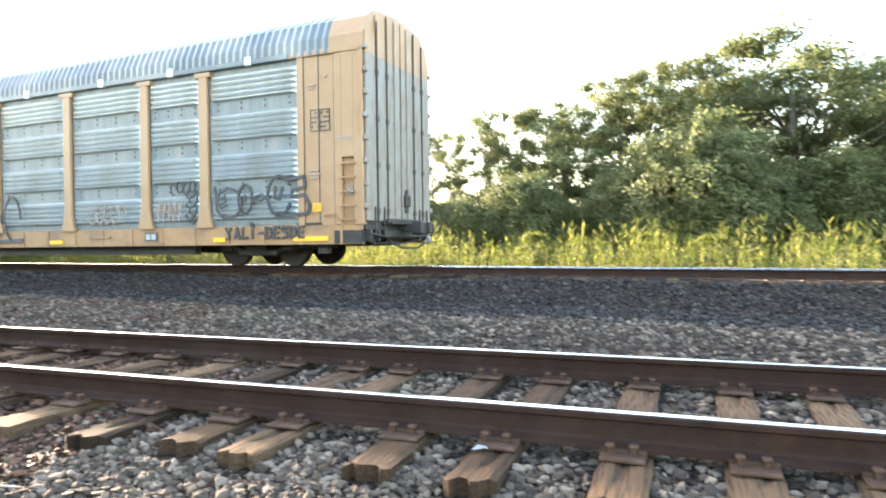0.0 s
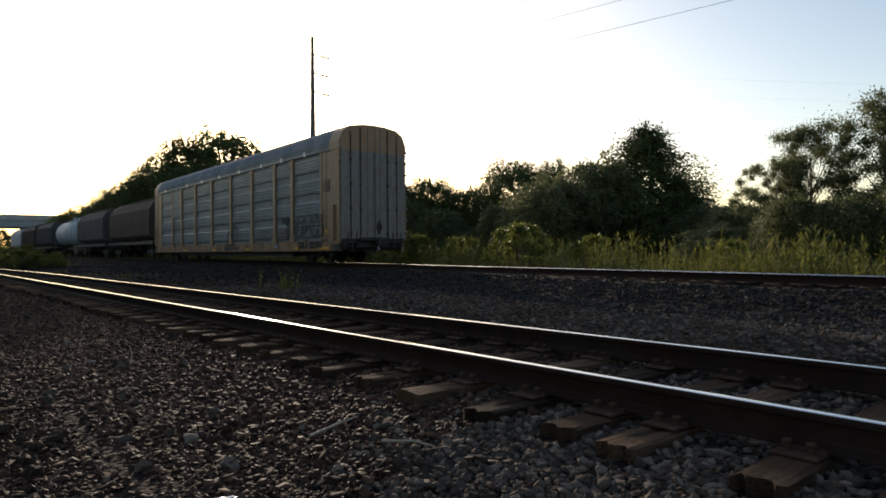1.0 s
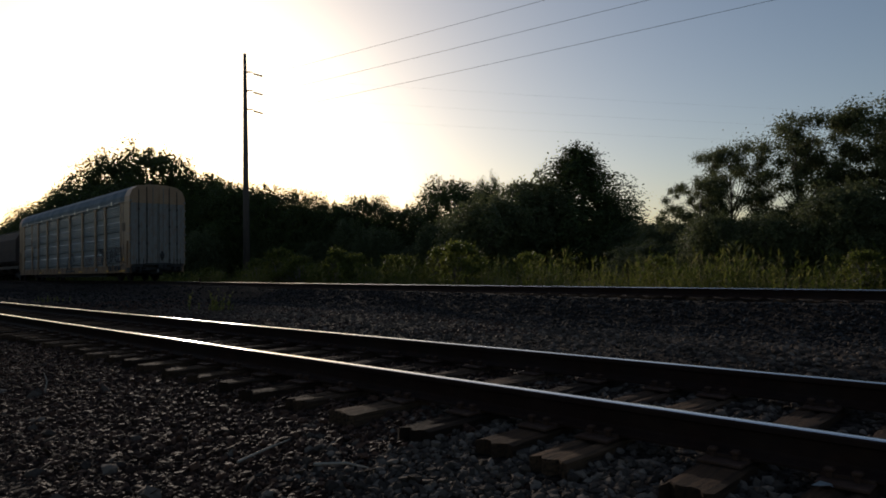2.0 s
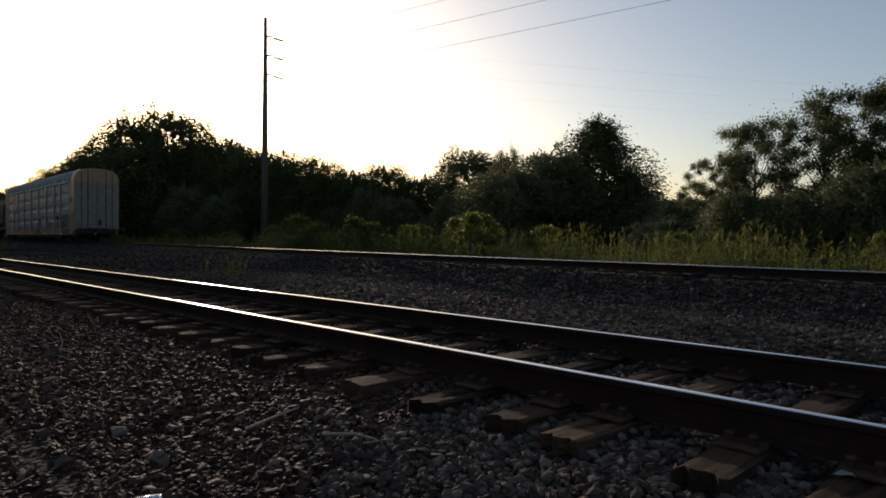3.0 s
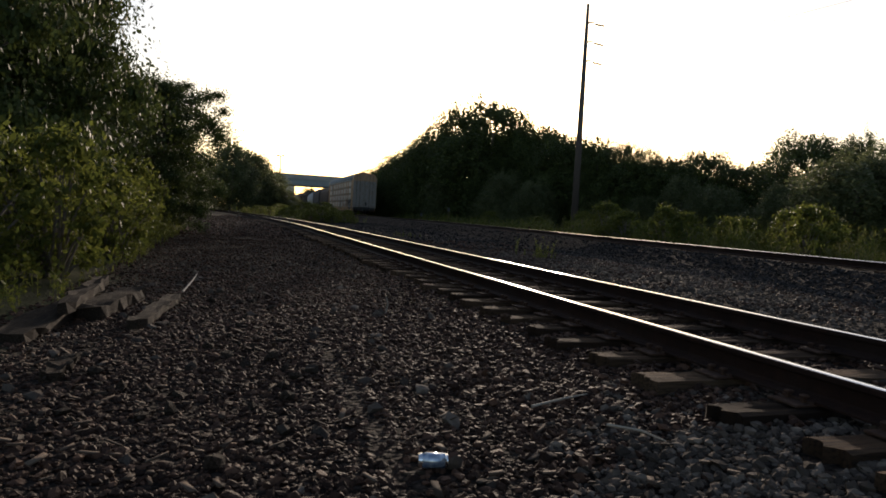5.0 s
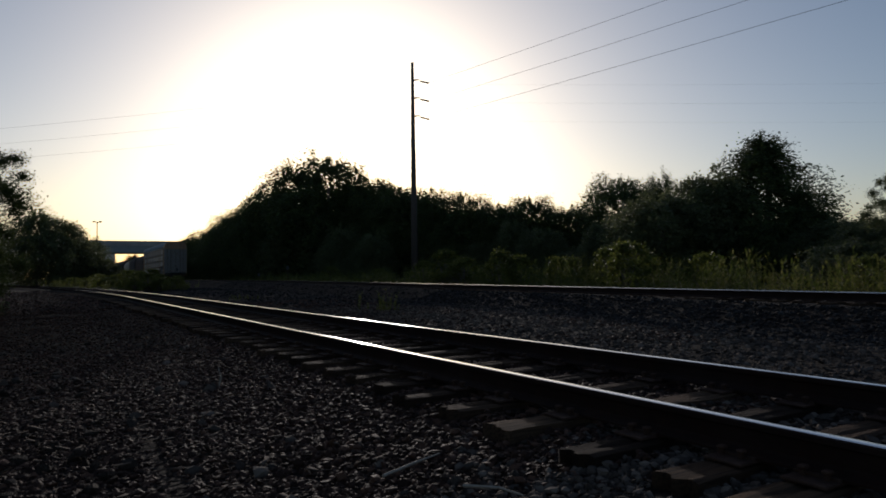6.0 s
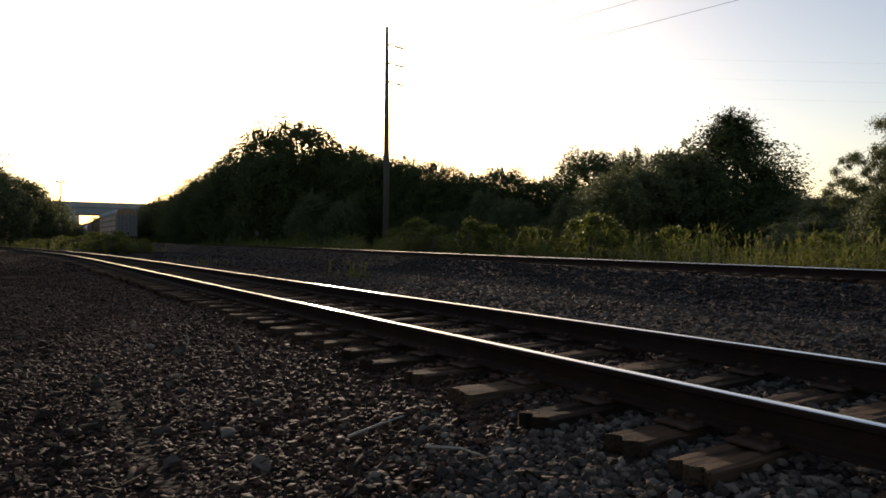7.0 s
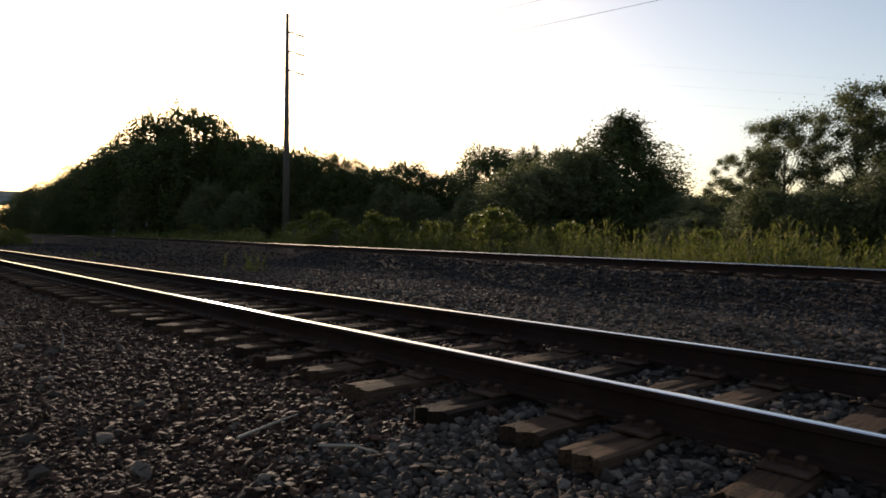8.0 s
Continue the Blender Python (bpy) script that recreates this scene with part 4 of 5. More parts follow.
def hopper(mat, length=15.0, ribs=0, label=""):
    car = thing("hopper_car", label, "freight car", "freight cars of the train")
    bm = bmesh.new()
    ring = [(-1.3, 1.5), (-1.52, 1.75), (-1.55, 2.8), (-1.5, 3.7), (-1.15, 4.3), (-0.6, 4.52), (0.6, 4.52), (1.15, 4.3), (1.5, 3.7), (1.55, 2.8), (1.52, 1.75), (1.3, 1.5)]
    profile_sweep(bm, ring, [(-0.9, 0, 0), (-length + 0.9, 0, 0)], [0] * len(ring))
    part("hopper_body", bm, mat, car)
    bm = bmesh.new()
    for k in range(3):
        x = -length * (0.25 + 0.25 * k)
        v = [bm.verts.new(c) for c in ((x - 1.6, -1.2, 1.5), (x + 1.6, -1.2, 1.5), (x + 1.6, 1.2, 1.5), (x - 1.6, 1.2, 1.5), (x - 0.5, -0.5, 0.6), (x + 0.5, -0.5, 0.6), (x + 0.5, 0.5, 0.6), (x - 0.5, 0.5, 0.6))]
        for q in ((0, 1, 5, 4), (1, 2, 6, 5), (2, 3, 7, 6), (3, 0, 4, 7), (4, 5, 6, 7)):
            bm.faces.new([v[i] for i in q])
    part("discharge_hopper", bm, mat, car)
    bm = bmesh.new()
    box(bm, -length, 0, -0.3, 0.3, 0.75, 1.1)
    box(bm, -length, 0, -1.5, -1.38, 1.05, 1.3)
    box(bm, -length, 0, 1.38, 1.5, 1.05, 1.3)
    box(bm, -length, -length + 0.9, -1.45, 1.45, 1.1, 1.2)
    box(bm, -0.9, 0, -1.45, 1.45, 1.1, 1.2)
    for x in (-0.05, -length + 0.05):
        for y in (-1.4, 1.4):
            tube(bm, [(x, y, 1.2), (x, y, 4.2)], 0.035, 5)
    part("end_frame", bm, M_DARK, car)
    bm = bmesh.new()
    box(bm, -length + 0.6, -0.6, -0.7, 0.7, 4.56, 4.62)
    for k in range(5):
        x = -length * (0.14 + 0.18 * k)
        disc(bm, (x, 0, 4.6), 0.36, 0.07, "z", 14)
    part("roof_walk", bm, M_DARK, car)
    for k in range(ribs):
        x = -1.3 - (length - 2.6) * k / (ribs - 1)
        for y in (-1.6, 1.52):
            bm = bmesh.new()
            box(bm, x - 0.06, x + 0.06, y, y + 0.08, 1.6, 3.8)
            part("side_rib", bm, mat, car)
    wheelset_and_truck(car, -1.9)
    wheelset_and_truck(car, -length + 1.9)
    coupler(car, 0, 1)
    return car


def tank_car(length=13.5):
    car = thing("tank_car", "pale blue-white railway tank car", "freight car", "freight cars of the train")
    bm = bmesh.new()
    pts, rad = [], []
    for x, r in ((-0.75, 0.4), (-0.8, 0.9), (-0.95, 1.25), (-1.3, 1.48), (-length + 1.3, 1.48), (-length + 0.95, 1.25), (-length + 0.8, 0.9), (-length + 0.75, 0.4)):
        pts.append((x, 0, 2.75))
        rad.append(r)
    tube(bm, pts, rad, 28)
    part("tank", bm, M_TANK, car, smooth=True)
    bm = bmesh.new()
    disc(bm, (-length / 2, 0, 4.35), 0.5, 0.22, "z", 18)
    box(bm, -length / 2 - 1.2, -length / 2 + 1.2, -0.9, 0.9, 4.18, 4.24)
    part("manway", bm, M_TANK, car)
    bm = bmesh.new()
    box(bm, -length, 0, -0.3, 0.3, 0.75, 1.15)
    box(bm, -length, -length + 1.6, -1.4, 1.4, 1.05, 1.3)
    box(bm, -1.6, 0, -1.4, 1.4, 1.05, 1.3)
    part("end_frame", bm, M_DARK, car)
    wheelset_and_truck(car, -1.9)
    wheelset_and_truck(car, -length + 1.9)
    coupler(car, 0, 1)
    return car


TRAIN = [(autorack(), 27.2)]
TRAIN.append((hopper(M_HOPPER_BROWN, 14.6, 0, "dusty brown covered hopper freight car"), 14.6))
TRAIN.append((hopper(M_HOPPER, 13.5, 0, "grey covered hopper freight car"), 13.5))
TRAIN.append((tank_car(), 13.5))
TRAIN.append((hopper(M_HOPPER, 14.0, 9, "grey ribbed hopper freight car"), 14.0))
TRAIN.append((hopper(M_HOPPER_BROWN, 14.0, 9, "brown ribbed hopper freight car"), 14.0))
TRAIN.append((hopper(M_TANK, 14.0, 0, "pale grey covered hopper freight car"), 14.0))
for o in TRAIN:
    tagged(o[0], group="freight cars of the train")


# ---- trees, shrubs, weeds ----
def leaf_cloud(rng, blobs, count, size, flat=0.6):
    """Leaf sprays: bent quads set thickly near the outsides of the blobs."""
    w = np.array([b[3] ** 2 for b in blobs])
    which = rng.choice(len(blobs), count, p=w / w.sum())
    B = np.array(blobs)[which]
    d = rng.normal(size=(count, 3))
    d /= np.linalg.norm(d, axis=1)[:, None]
    rad = B[:, 3] * np.abs(rng.normal(0.55, 0.34, count))
    c = B[:, :3] + d * rad[:, None] * np.array([1.0, 1.0, flat])
    nrm = d + rng.normal(size=(count, 3)) * 0.7
    nrm /= np.linalg.norm(nrm, axis=1)[:, None]
    a = np.cross(nrm, rng.normal(size=(count, 3)))
    a /= np.linalg.norm(a, axis=1)[:, None]
    b = np.cross(nrm, a)
    s = size * rng.uniform(0.5, 1.3, count)[:, None]
    v = np.stack([c - a * s, c + b * s * 0.55 + nrm * s * 0.15, c + a * s, c - b * s * 0.55 + nrm * s * 0.15], 1).reshape(-1, 3)
    return v, np.arange(count * 4).reshape(-1, 4)


def envelope_cloud(rng, tall, wide, base, count, size, shape, seed):
    """Leaf sprays near the surface of a lumpy, uneven crown."""
    u = rng.random(count) ** (0.8 if shape == "dense" else 1.15)
    a = rng.uniform(0, 2 * math.pi, count)
    if shape == "cone":
        r = (1 - u ** 1.25) ** 0.75
    else:
        r = np.where(u > 0.42, np.sqrt(np.clip(1 - ((u - 0.42) / 0.6) ** 2, 0, 1)), 1 - 0.2 * ((0.42 - u) / 0.42) ** 2)
    lump = np.array([noise.noise(Vector((2.1 * math.cos(t), 2.1 * math.sin(t), 4.2 * q + seed))) + 0.75 * noise.noise(Vector((5 * math.cos(t), 5 * math.sin(t), 9 * q + seed))) + 0.5 * noise.noise(Vector((11 * math.cos(t), 11 * math.sin(t), 20 * q + seed))) for t, q in zip(a, u)])
    depth = 1 - 0.55 * rng.random(count) ** 2.2
    stray = np.where(rng.random(count) < 0.06, rng.uniform(1.0, 1.12, count), 1.0)
    rr = wide / 2 * r * (0.86 + 0.42 * lump) * depth * stray + rng.normal(0, 0.02 * wide, count)
    z = base + (tall - base) * u * (0.95 + 0.2 * lump * u) + rng.normal(0, 0.015 * tall, count)
    c = np.stack([rr * np.cos(a), rr * np.sin(a), np.maximum(z, 0.08)], 1)
    d = np.stack([np.cos(a), np.sin(a), 0.9 * u], 1)
    nrm = d + rng.normal(size=(count, 3)) * 0.8
    nrm /= np.linalg.norm(nrm, axis=1)[:, None]
    e = np.cross(nrm, rng.normal(size=(count, 3)))
    e /= np.linalg.norm(e, axis=1)[:, None]
    b = np.cross(nrm, e)
    s = size * rng.uniform(0.5, 1.3, count)[:, None]
    v = np.stack([c - e * s, c + b * s * 0.55 + nrm * s * 0.15, c + e * s, c - b * s * 0.55 + nrm * s * 0.15], 1).reshape(-1, 3)
    return v, np.arange(count * 4).reshape(-1, 4)


def make_tree(seed, tall, wide, base, leaves, leaf, mat, label, kind="oak", name="tree"):
    """A tree at the origin: trunk and limbs in one part, crown of leaf sprays in another."""
    rng = np.random.default_rng(seed)
    tree = thing(name, label, "tree" if name == "tree" else "shrub")
    blobs = []
    n = {"oak": 72, "slim": 26, "dense": 24, "shrub": 22, "cone": 24}[kind]
    for k in range(n):
        u = (k + rng.random()) / n
        z = base + (tall - base) * u
        if kind == "cone":
            r = wide / 2 * min(1.0, 1.22 - u * 1.05)
        elif kind == "slim":
            r = wide / 2 * (0.5 + 0.6 * math.sin(math.pi * min(1, u * 1.05)))
        else:
            r = wide / 2 * math.sqrt(max(0.05, 1 - (1.55 * u - 0.75) ** 2 * 0.95)) if kind == "oak" else wide / 2 * (math.sin(math.pi * (0.18 + 0.75 * u)))
        a = k * 2.4 + rng.uniform(-0.6, 0.6)
        br = wide * {"oak": rng.uniform(0.055, 0.128), "slim": rng.uniform(0.09, 0.17), "dense": rng.uniform(0.06, 0.13), "shrub": rng.uniform(0.12, 0.2), "cone": rng.uniform(0.05, 0.11)}[kind]
        off = max(0.0, r - br * 0.5) * (0.25 + 0.8 * rng.random() ** 0.6)
        z += rng.normal(0, 0.03 * tall)
        blobs.append((off * math.cos(a), off * math.sin(a), max(base * 0.6, min(z, tall - br * 0.75)), br))
    if kind == "oak":
        for k in range(45):
            b = blobs[int(rng.integers(n))]
            q = rng.random() ** 0.6 * 0.85
            blobs.append((b[0] * q, b[1] * q, b[2] + 0.05 * tall * rng.normal(), wide * rng.uniform(0.06, 0.1)))
    if kind in ("dense", "cone"):
        v, f = envelope_cloud(rng, tall, wide, base, leaves, leaf, kind, seed)
    else:
        v, f = leaf_cloud(rng, blobs, leaves, leaf, 0.7 if kind == "oak" else 0.8)
    bm = bmesh.new()
    lean = rng.normal(0, 0.03 * tall, 2)
    r0 = 0.022 * tall + 0.04
    top = tall * 0.78
    trunk = [(0, 0, -0.15), (0.2 * lean[0], 0.2 * lean[1], base * 0.5), (0.5 * lean[0], 0.5 * lean[1], base + 0.25 * (tall - base)), (lean[0] * 0.9, lean[1] * 0.9, top)]
    if kind == "shrub":
        for b in blobs[:n]:
            tube(bm, [(rng.normal(0, 0.05), rng.normal(0, 0.05), -0.05), (b[0] * 0.5, b[1] * 0.5, b[2] * 0.6), b[:3]], [0.025, 0.018, 0.006], 5)
    else:
        tube(bm, trunk, [r0 * 1.25, r0, r0 * 0.7, r0 * 0.2], 8)
        for b in blobs[:n:2]:
            u = min(0.95, max(0.12, (b[2] - base * 0.9) / max(0.1, tall) - 0.1))
            s = Vector(trunk[1]).lerp(Vector(trunk[3]), u)
            e = Vector(b[:3])
            mid = s.lerp(e, 0.55) + Vector((rng.normal(0, 0.15), rng.normal(0, 0.15), 0.06 * tall * rng.random()))
            tube(bm, [s, mid, e], [r0 * 0.2, r0 * 0.11, r0 * 0.03], 5)
    part("trunk", bm, M_BARK, tree, smooth=True)
    big_mesh("crown", v, f, mat, "", "", tree)
    return tree


def plant(proto, x, y, sc=1.0, sz=None, yaw=0.0, group=""):
    z = land(x, y)[0]
    t = copy_thing(proto, Matrix.Translation((x, y, z)) @ Matrix.Rotation(yaw, 4, "Z") @ Matrix.Diagonal((sc, sc, sz or sc, 1)))
    if group:
        tagged(t, group=group)
    return t


def woods():
    r = random.Random(21)
    protos = {
        "oak": [make_tree(1, 10, 10, 1.4, 64000, 0.078, M_LEAF, "broad green oak with open sunlit crown", "oak"),
                make_tree(2, 10, 8.5, 1.2, 60000, 0.078, M_LEAF, "leafy oak with gaps in its crown", "oak")],
        "mid": [make_tree(4, 5, 4.2, 0.1, 26000, 0.072, M_LEAF, "bushy young tree at the wood's edge", "dense"),
                make_tree(5, 5, 4.6, 0.1, 26000, 0.072, M_LEAF, "dense low tree with rounded crown", "dense")],
        "big": [make_tree(6, 10, 9.5, 0.1, 56000, 0.09, M_LEAF_DARK, "large dark dense tree with a pointed crown", "cone")],
        "far": [make_tree(7, 10, 8, 0.2, 48000, 0.085, M_LEAF_DARK, "dark distant tree in the wood", "dense"),
                make_tree(8, 10, 7.5, 0.2, 48000, 0.085, M_LEAF_DARK, "dark distant tree with a ragged top", "dense"),
                make_tree(9, 10, 8, 0.1, 48000, 0.085, M_LEAF_DARK, "dark rounded distant tree", "dense")],
    }
    size = {"oak": (10, 9.2), "mid": (5, 4.4), "big": (10, 9.5), "far": (10, 7.2)}
    for k, x, y, top, wide in WOOD:
        p = protos[k][r.randrange(len(protos[k]))]
        h, w = size[k]
        z = land(x, y)[0]
        plant(p, x, y, wide / w * (1.35 if k == "far" else 1.15), (top - z) / h * (0.98 if k == "oak" else 0.96 if k == "far" else 0.92), r.uniform(0, 6.28), "trees along the railway")
    # the wood goes on behind the edge
    for k in range(84):
        x = -105 + 118 * (k + r.random()) / 84
        y = (36 if x > -20 else 50 if x > -55 else 40 if x > -75 else 33) + r.uniform(2, 9)
        p = protos["far"][r.randrange(3)]
        plant(p, x, y, r.uniform(0.9, 1.3), (r.uniform(0.24, 0.32) if x > -20 else r.uniform(0.4, 0.48) if x > -40 else r.uniform(0.6, 0.74) if x > -66 else r.uniform(0.7, 0.9)), r.uniform(0, 6.28), "trees along the railway")
    # low thicket that fills the foot of the wood
    for k in range(54):
        x = -100 + 118 * (k + r.random()) / 54
        y = (24 if x > -14 else 36 - (x + 14) * -0.02 if x > -42 else 34 if x > -62 else 26 if x > -80 else 21.5) + r.uniform(0, 3)
        p = protos["mid"][r.randrange(2)]
        low = 0.5 if -15.5 < x < -7 else 1.0
        plant(p, x, y, r.uniform(0.7, 1.3) * (0.8 if low < 1 else 1), low * r.uniform(0.4, 0.95) * (1.3 if x < -30 else 1), r.uniform(0, 6.28), "thicket at the foot of the wood")
    # low trees beyond the overpass
    for k in range(9):
        plant(protos["far"][k % 3], -236 - 10 * r.random(), 22.5 + 5.0 * k + r.uniform(-0.8, 0.8), r.uniform(0.8, 1.1), r.uniform(0.68, 0.85), r.uniform(0, 6.28), "trees along the railway")
    protos["path"] = [make_tree(41, 8, 9, 0.7, 92000, 0.06, M_LEAF_DARK, "leafy dark tree overhanging the gravel path", "oak"),
                      make_tree(42, 7, 8, 0.4, 44000, 0.065, M_LEAF_DARK, "dense dark tree beside the gravel path", "dense")]
    for k, x, y, top, wide in ((0, -12.0, -8.8, 10.8, 7.8), (0, -15.0, -9.4, 11.5, 8.6), (1, -15.5, -9.2, 7.5, 7), (0, -22.0, -6.2, 5.2, 5.6), (0, -24.5, -7.0, 5.4, 6.0), (1, -13.5, -9.4, 6.2, 6.5), (1, -20, -9.0, 5.4, 6.5), (1, -25, -9.2, 5, 6.5), (1, -29, -9.4, 5.5, 7), (1, -37, -9.8, 6.2, 8),
                               (1, -46, -10.2, 6.4, 8), (1, -55, -9.8, 6.6, 8), (1, -64, -10, 6.8, 7.5), (1, -76, -11.5, 7.2, 8), (1, -88, -14.5, 8, 8), (1, -72, -18, 8, 9), (1, -110, -16, 9, 9), (1, -118, -20, 9, 10), (1, -116, -10, 9, 9), (1, -124, -14, 9, 10), (1, -128, -6, 8, 8)):
        plant(protos["path"][k], x, y, wide / (9.2, 8)[k], top / (8, 7)[k], r.uniform(0, 6.28), "trees beside the gravel path")
    for group in protos.values():
        for p in group:
            for o in (*p.children_recursive, p):
                bpy.data.objects.remove(o)


WOOD = [
    ("oak", 6.8, 29.8, 10.0, 12.2), ("oak", -0.9, 29.9, 8.9, 7.8), ("mid", 2.9, 23.1, 5.6, 4.8), ("oak", -10.6, 26.0, 4.9, 3.4), ("oak", -9.8, 27.8, 6.6, 3.6), ("oak", -6.6, 27.8, 7.5, 5.0), ("oak", -3.3, 28.5, 7.7, 6.0), ("oak", 1.7, 30.4, 9.7, 6.6),
    ("mid", -8.5, 22.5, 3.1, 2.6), ("mid", -6.5, 22.2, 2.9, 3.0), ("mid", -4.0, 23, 3.9, 3.4), ("mid", -13.9, 28.1, 3.0, 2.6), ("mid", 0.4, 24.0, 4.2, 3.6), ("mid", 5.2, 24.9, 4.0, 4.0),
    ("mid", 8.2, 24.5, 4.1, 4.2), ("oak", 13.0, 30.5, 8.9, 9.2), ("oak", 8.6, 33.5, 9.0, 9.0), ("oak", 4.4, 33.0, 9.4, 7.0), ("big", -26.6, 40.6, 11.0, 13.0), ("mid", -28.9, 32.7, 6.3, 7.4), ("mid", -27.8, 36.2, 8.0, 6.4), ("big", -23.2, 39.6, 6.4, 6.0),
    ("mid", -20.2, 41.8, 3.6, 4.0), ("far", -43.6, 43.9, 9.8, 7.3), ("far", -41.4, 47.2, 9.9, 3.4), ("mid", -21.4, 40.7, 4.0, 3.4),
    ("far", -49.6, 43.4, 7.6, 6.6), ("far", -52.5, 40.0, 8.7, 6.0), ("far", -56.2, 38.4, 8.4, 5.5), ("far", -59.8, 36.8, 9.8, 6.3),
    ("far", -63.3, 34.9, 10.3, 5.8), ("far", -67.0, 32.4, 11.0, 7.3), ("far", -74.0, 31.6, 13.0, 7.2), ("far", -79.8, 28.4, 16.3, 11.3),
    ("far", -83.1, 25.1, 15.4, 7.7), ("far", -87.9, 23.3, 12.8, 8.0), ("far", -92.5, 22.5, 11.1, 7.5), ("far", -97.1, 21.4, 10.0, 7.4),
    ("far", -101.6, 20.4, 8.2, 6.2), ("far", -98.8, 24.8, 11.2, 8.1), ("far", -86, 31, 13.8, 10), ("far", -79, 35, 13.2, 9), ("far", -72, 38, 11.2, 8), ("far", -109.5, 23.4, 10.6, 7.9), ("far", -119.9, 22.8, 9.2, 6.4), ("far", -128, 21.8, 8.6, 7), ("far", -138, 22.5, 8.5, 7), ("far", -150, 24, 8.5, 8), ("far", -112, 20.8, 6.5, 5),
    ("mid", -97.6, -14.7, 9.6, 9.4), ("mid", -104, -3.9, 10.6, 8.0), ("mid", -108, -0.3, 9.6, 7.0), ("mid", -112, 2.8, 7.2, 5.5), ("mid", -115, 5.2, 4.2, 4.5),
    ("mid", -82.3, -14.1, 6.2, 8.7),
]
woods()


def shrubs():
    r = random.Random(5)
    a = make_tree(31, 1.9, 1.9, 0.15, 3200, 0.055, M_LEAF_SHRUB, "yellow-green shrub beside the railway", "shrub", "shrub")
    b = make_tree(32, 1.7, 1.7, 0.1, 2900, 0.055, M_LEAF_SHRUB, "low bright green shrub", "shrub", "shrub")
    c = make_tree(33, 1.9, 2.0, 0.1, 3600, 0.05, M_LEAF_SHRUB, "leafy roadside shrub with fine leaves", "shrub", "shrub")
    # verge beyond the main track
    for x, y, s in ((-24.2, 17.0, 1.15), (-25.6, 17.4, 1.05), (-27.9, 15.9, 1.1), (-29.2, 16.2, 1.0), (-21.3, 17.6, 1.05), (-18.6, 18.6, 1.25), (-19.6, 18.4, 1.1), (-14, 17.5, 0.9), (-32.5, 17.5, 0.8), (-17.5, 17.2, 0.75), (-8, 17.0, 0.7), (-2, 16.5, 0.75), (3, 17, 0.7), (-36, 18, 1.0), (-44, 18.5, 1.0), (-55, 19, 1.1)):
        plant((a, b)[r.randrange(2)], x, y, s, s * r.uniform(0.8, 1.0), r.uniform(0, 6), "shrubs on the verge")
    for x, y, wide, top in ((-30.9, 16.6, 1.39, 2.26), (-25.6, 16.6, 1.43, 2.28), (-21.0, 16.6, 1.02, 1.73), (-17.1, 16.6, 1.25, 2.29)):
        plant((a, b)[r.randrange(2)], x, y, wide, (top - land(x, y)[0]) / 1.85, r.uniform(0, 6), "shrubs on the verge")
    # between the tracks far off
    for k in range(16):
        x = -62 - 34 * r.random()
        y = lerp(near_c(x) + 3.5, far_c(x) - 4.2, r.random())
        plant((a, b)[r.randrange(2)], x, y, r.uniform(0.7, 1.4), r.uniform(0.45, 0.85), r.uniform(0, 6), "shrubs between the tracks")
    for x, y, s in ((-51.5, 3.2, 0.85), (-52.5, 4.2, 0.9), (-53.8, 2.6, 0.7), (-50.2, 3.9, 0.7), (-70, 6.2, 1.3), (-74, 5.4, 1.2), (-78, 4.8, 1.2), (-54.5, 5.4, 0.65), (-51, 4.1, 0.5), (-58, 6.2, 0.8), (-50, 5.5, 0.4)):
        plant((a, b)[r.randrange(2)], x, y, s * 1.3, s * 0.85, r.uniform(0, 6), "shrubs between the tracks")
    # beside the path
    for k in range(22):
        x = -5.5 - 19 * (k + r.random()) / 22
        y = -5.75 - 1.5 * r.random() - (0.35 if x > -7 else 0)
        s = r.uniform(0.75, 1.15)
        plant(c, x, y, s * 0.85, s, r.uniform(0, 6), "shrubs beside the gravel path")
    for k in range(12):
        x = -26 - 40 * (k + r.random()) / 12
        plant(c, x, near_c(x) - 6.5 - 1.5 * r.random(), 1.2, r.uniform(0.8, 1.3), r.uniform(0, 6), "shrubs beside the gravel path")
    for p in (a, b, c):
        for o in (*p.children_recursive, p):
            bpy.data.objects.remove(o)


shrubs()


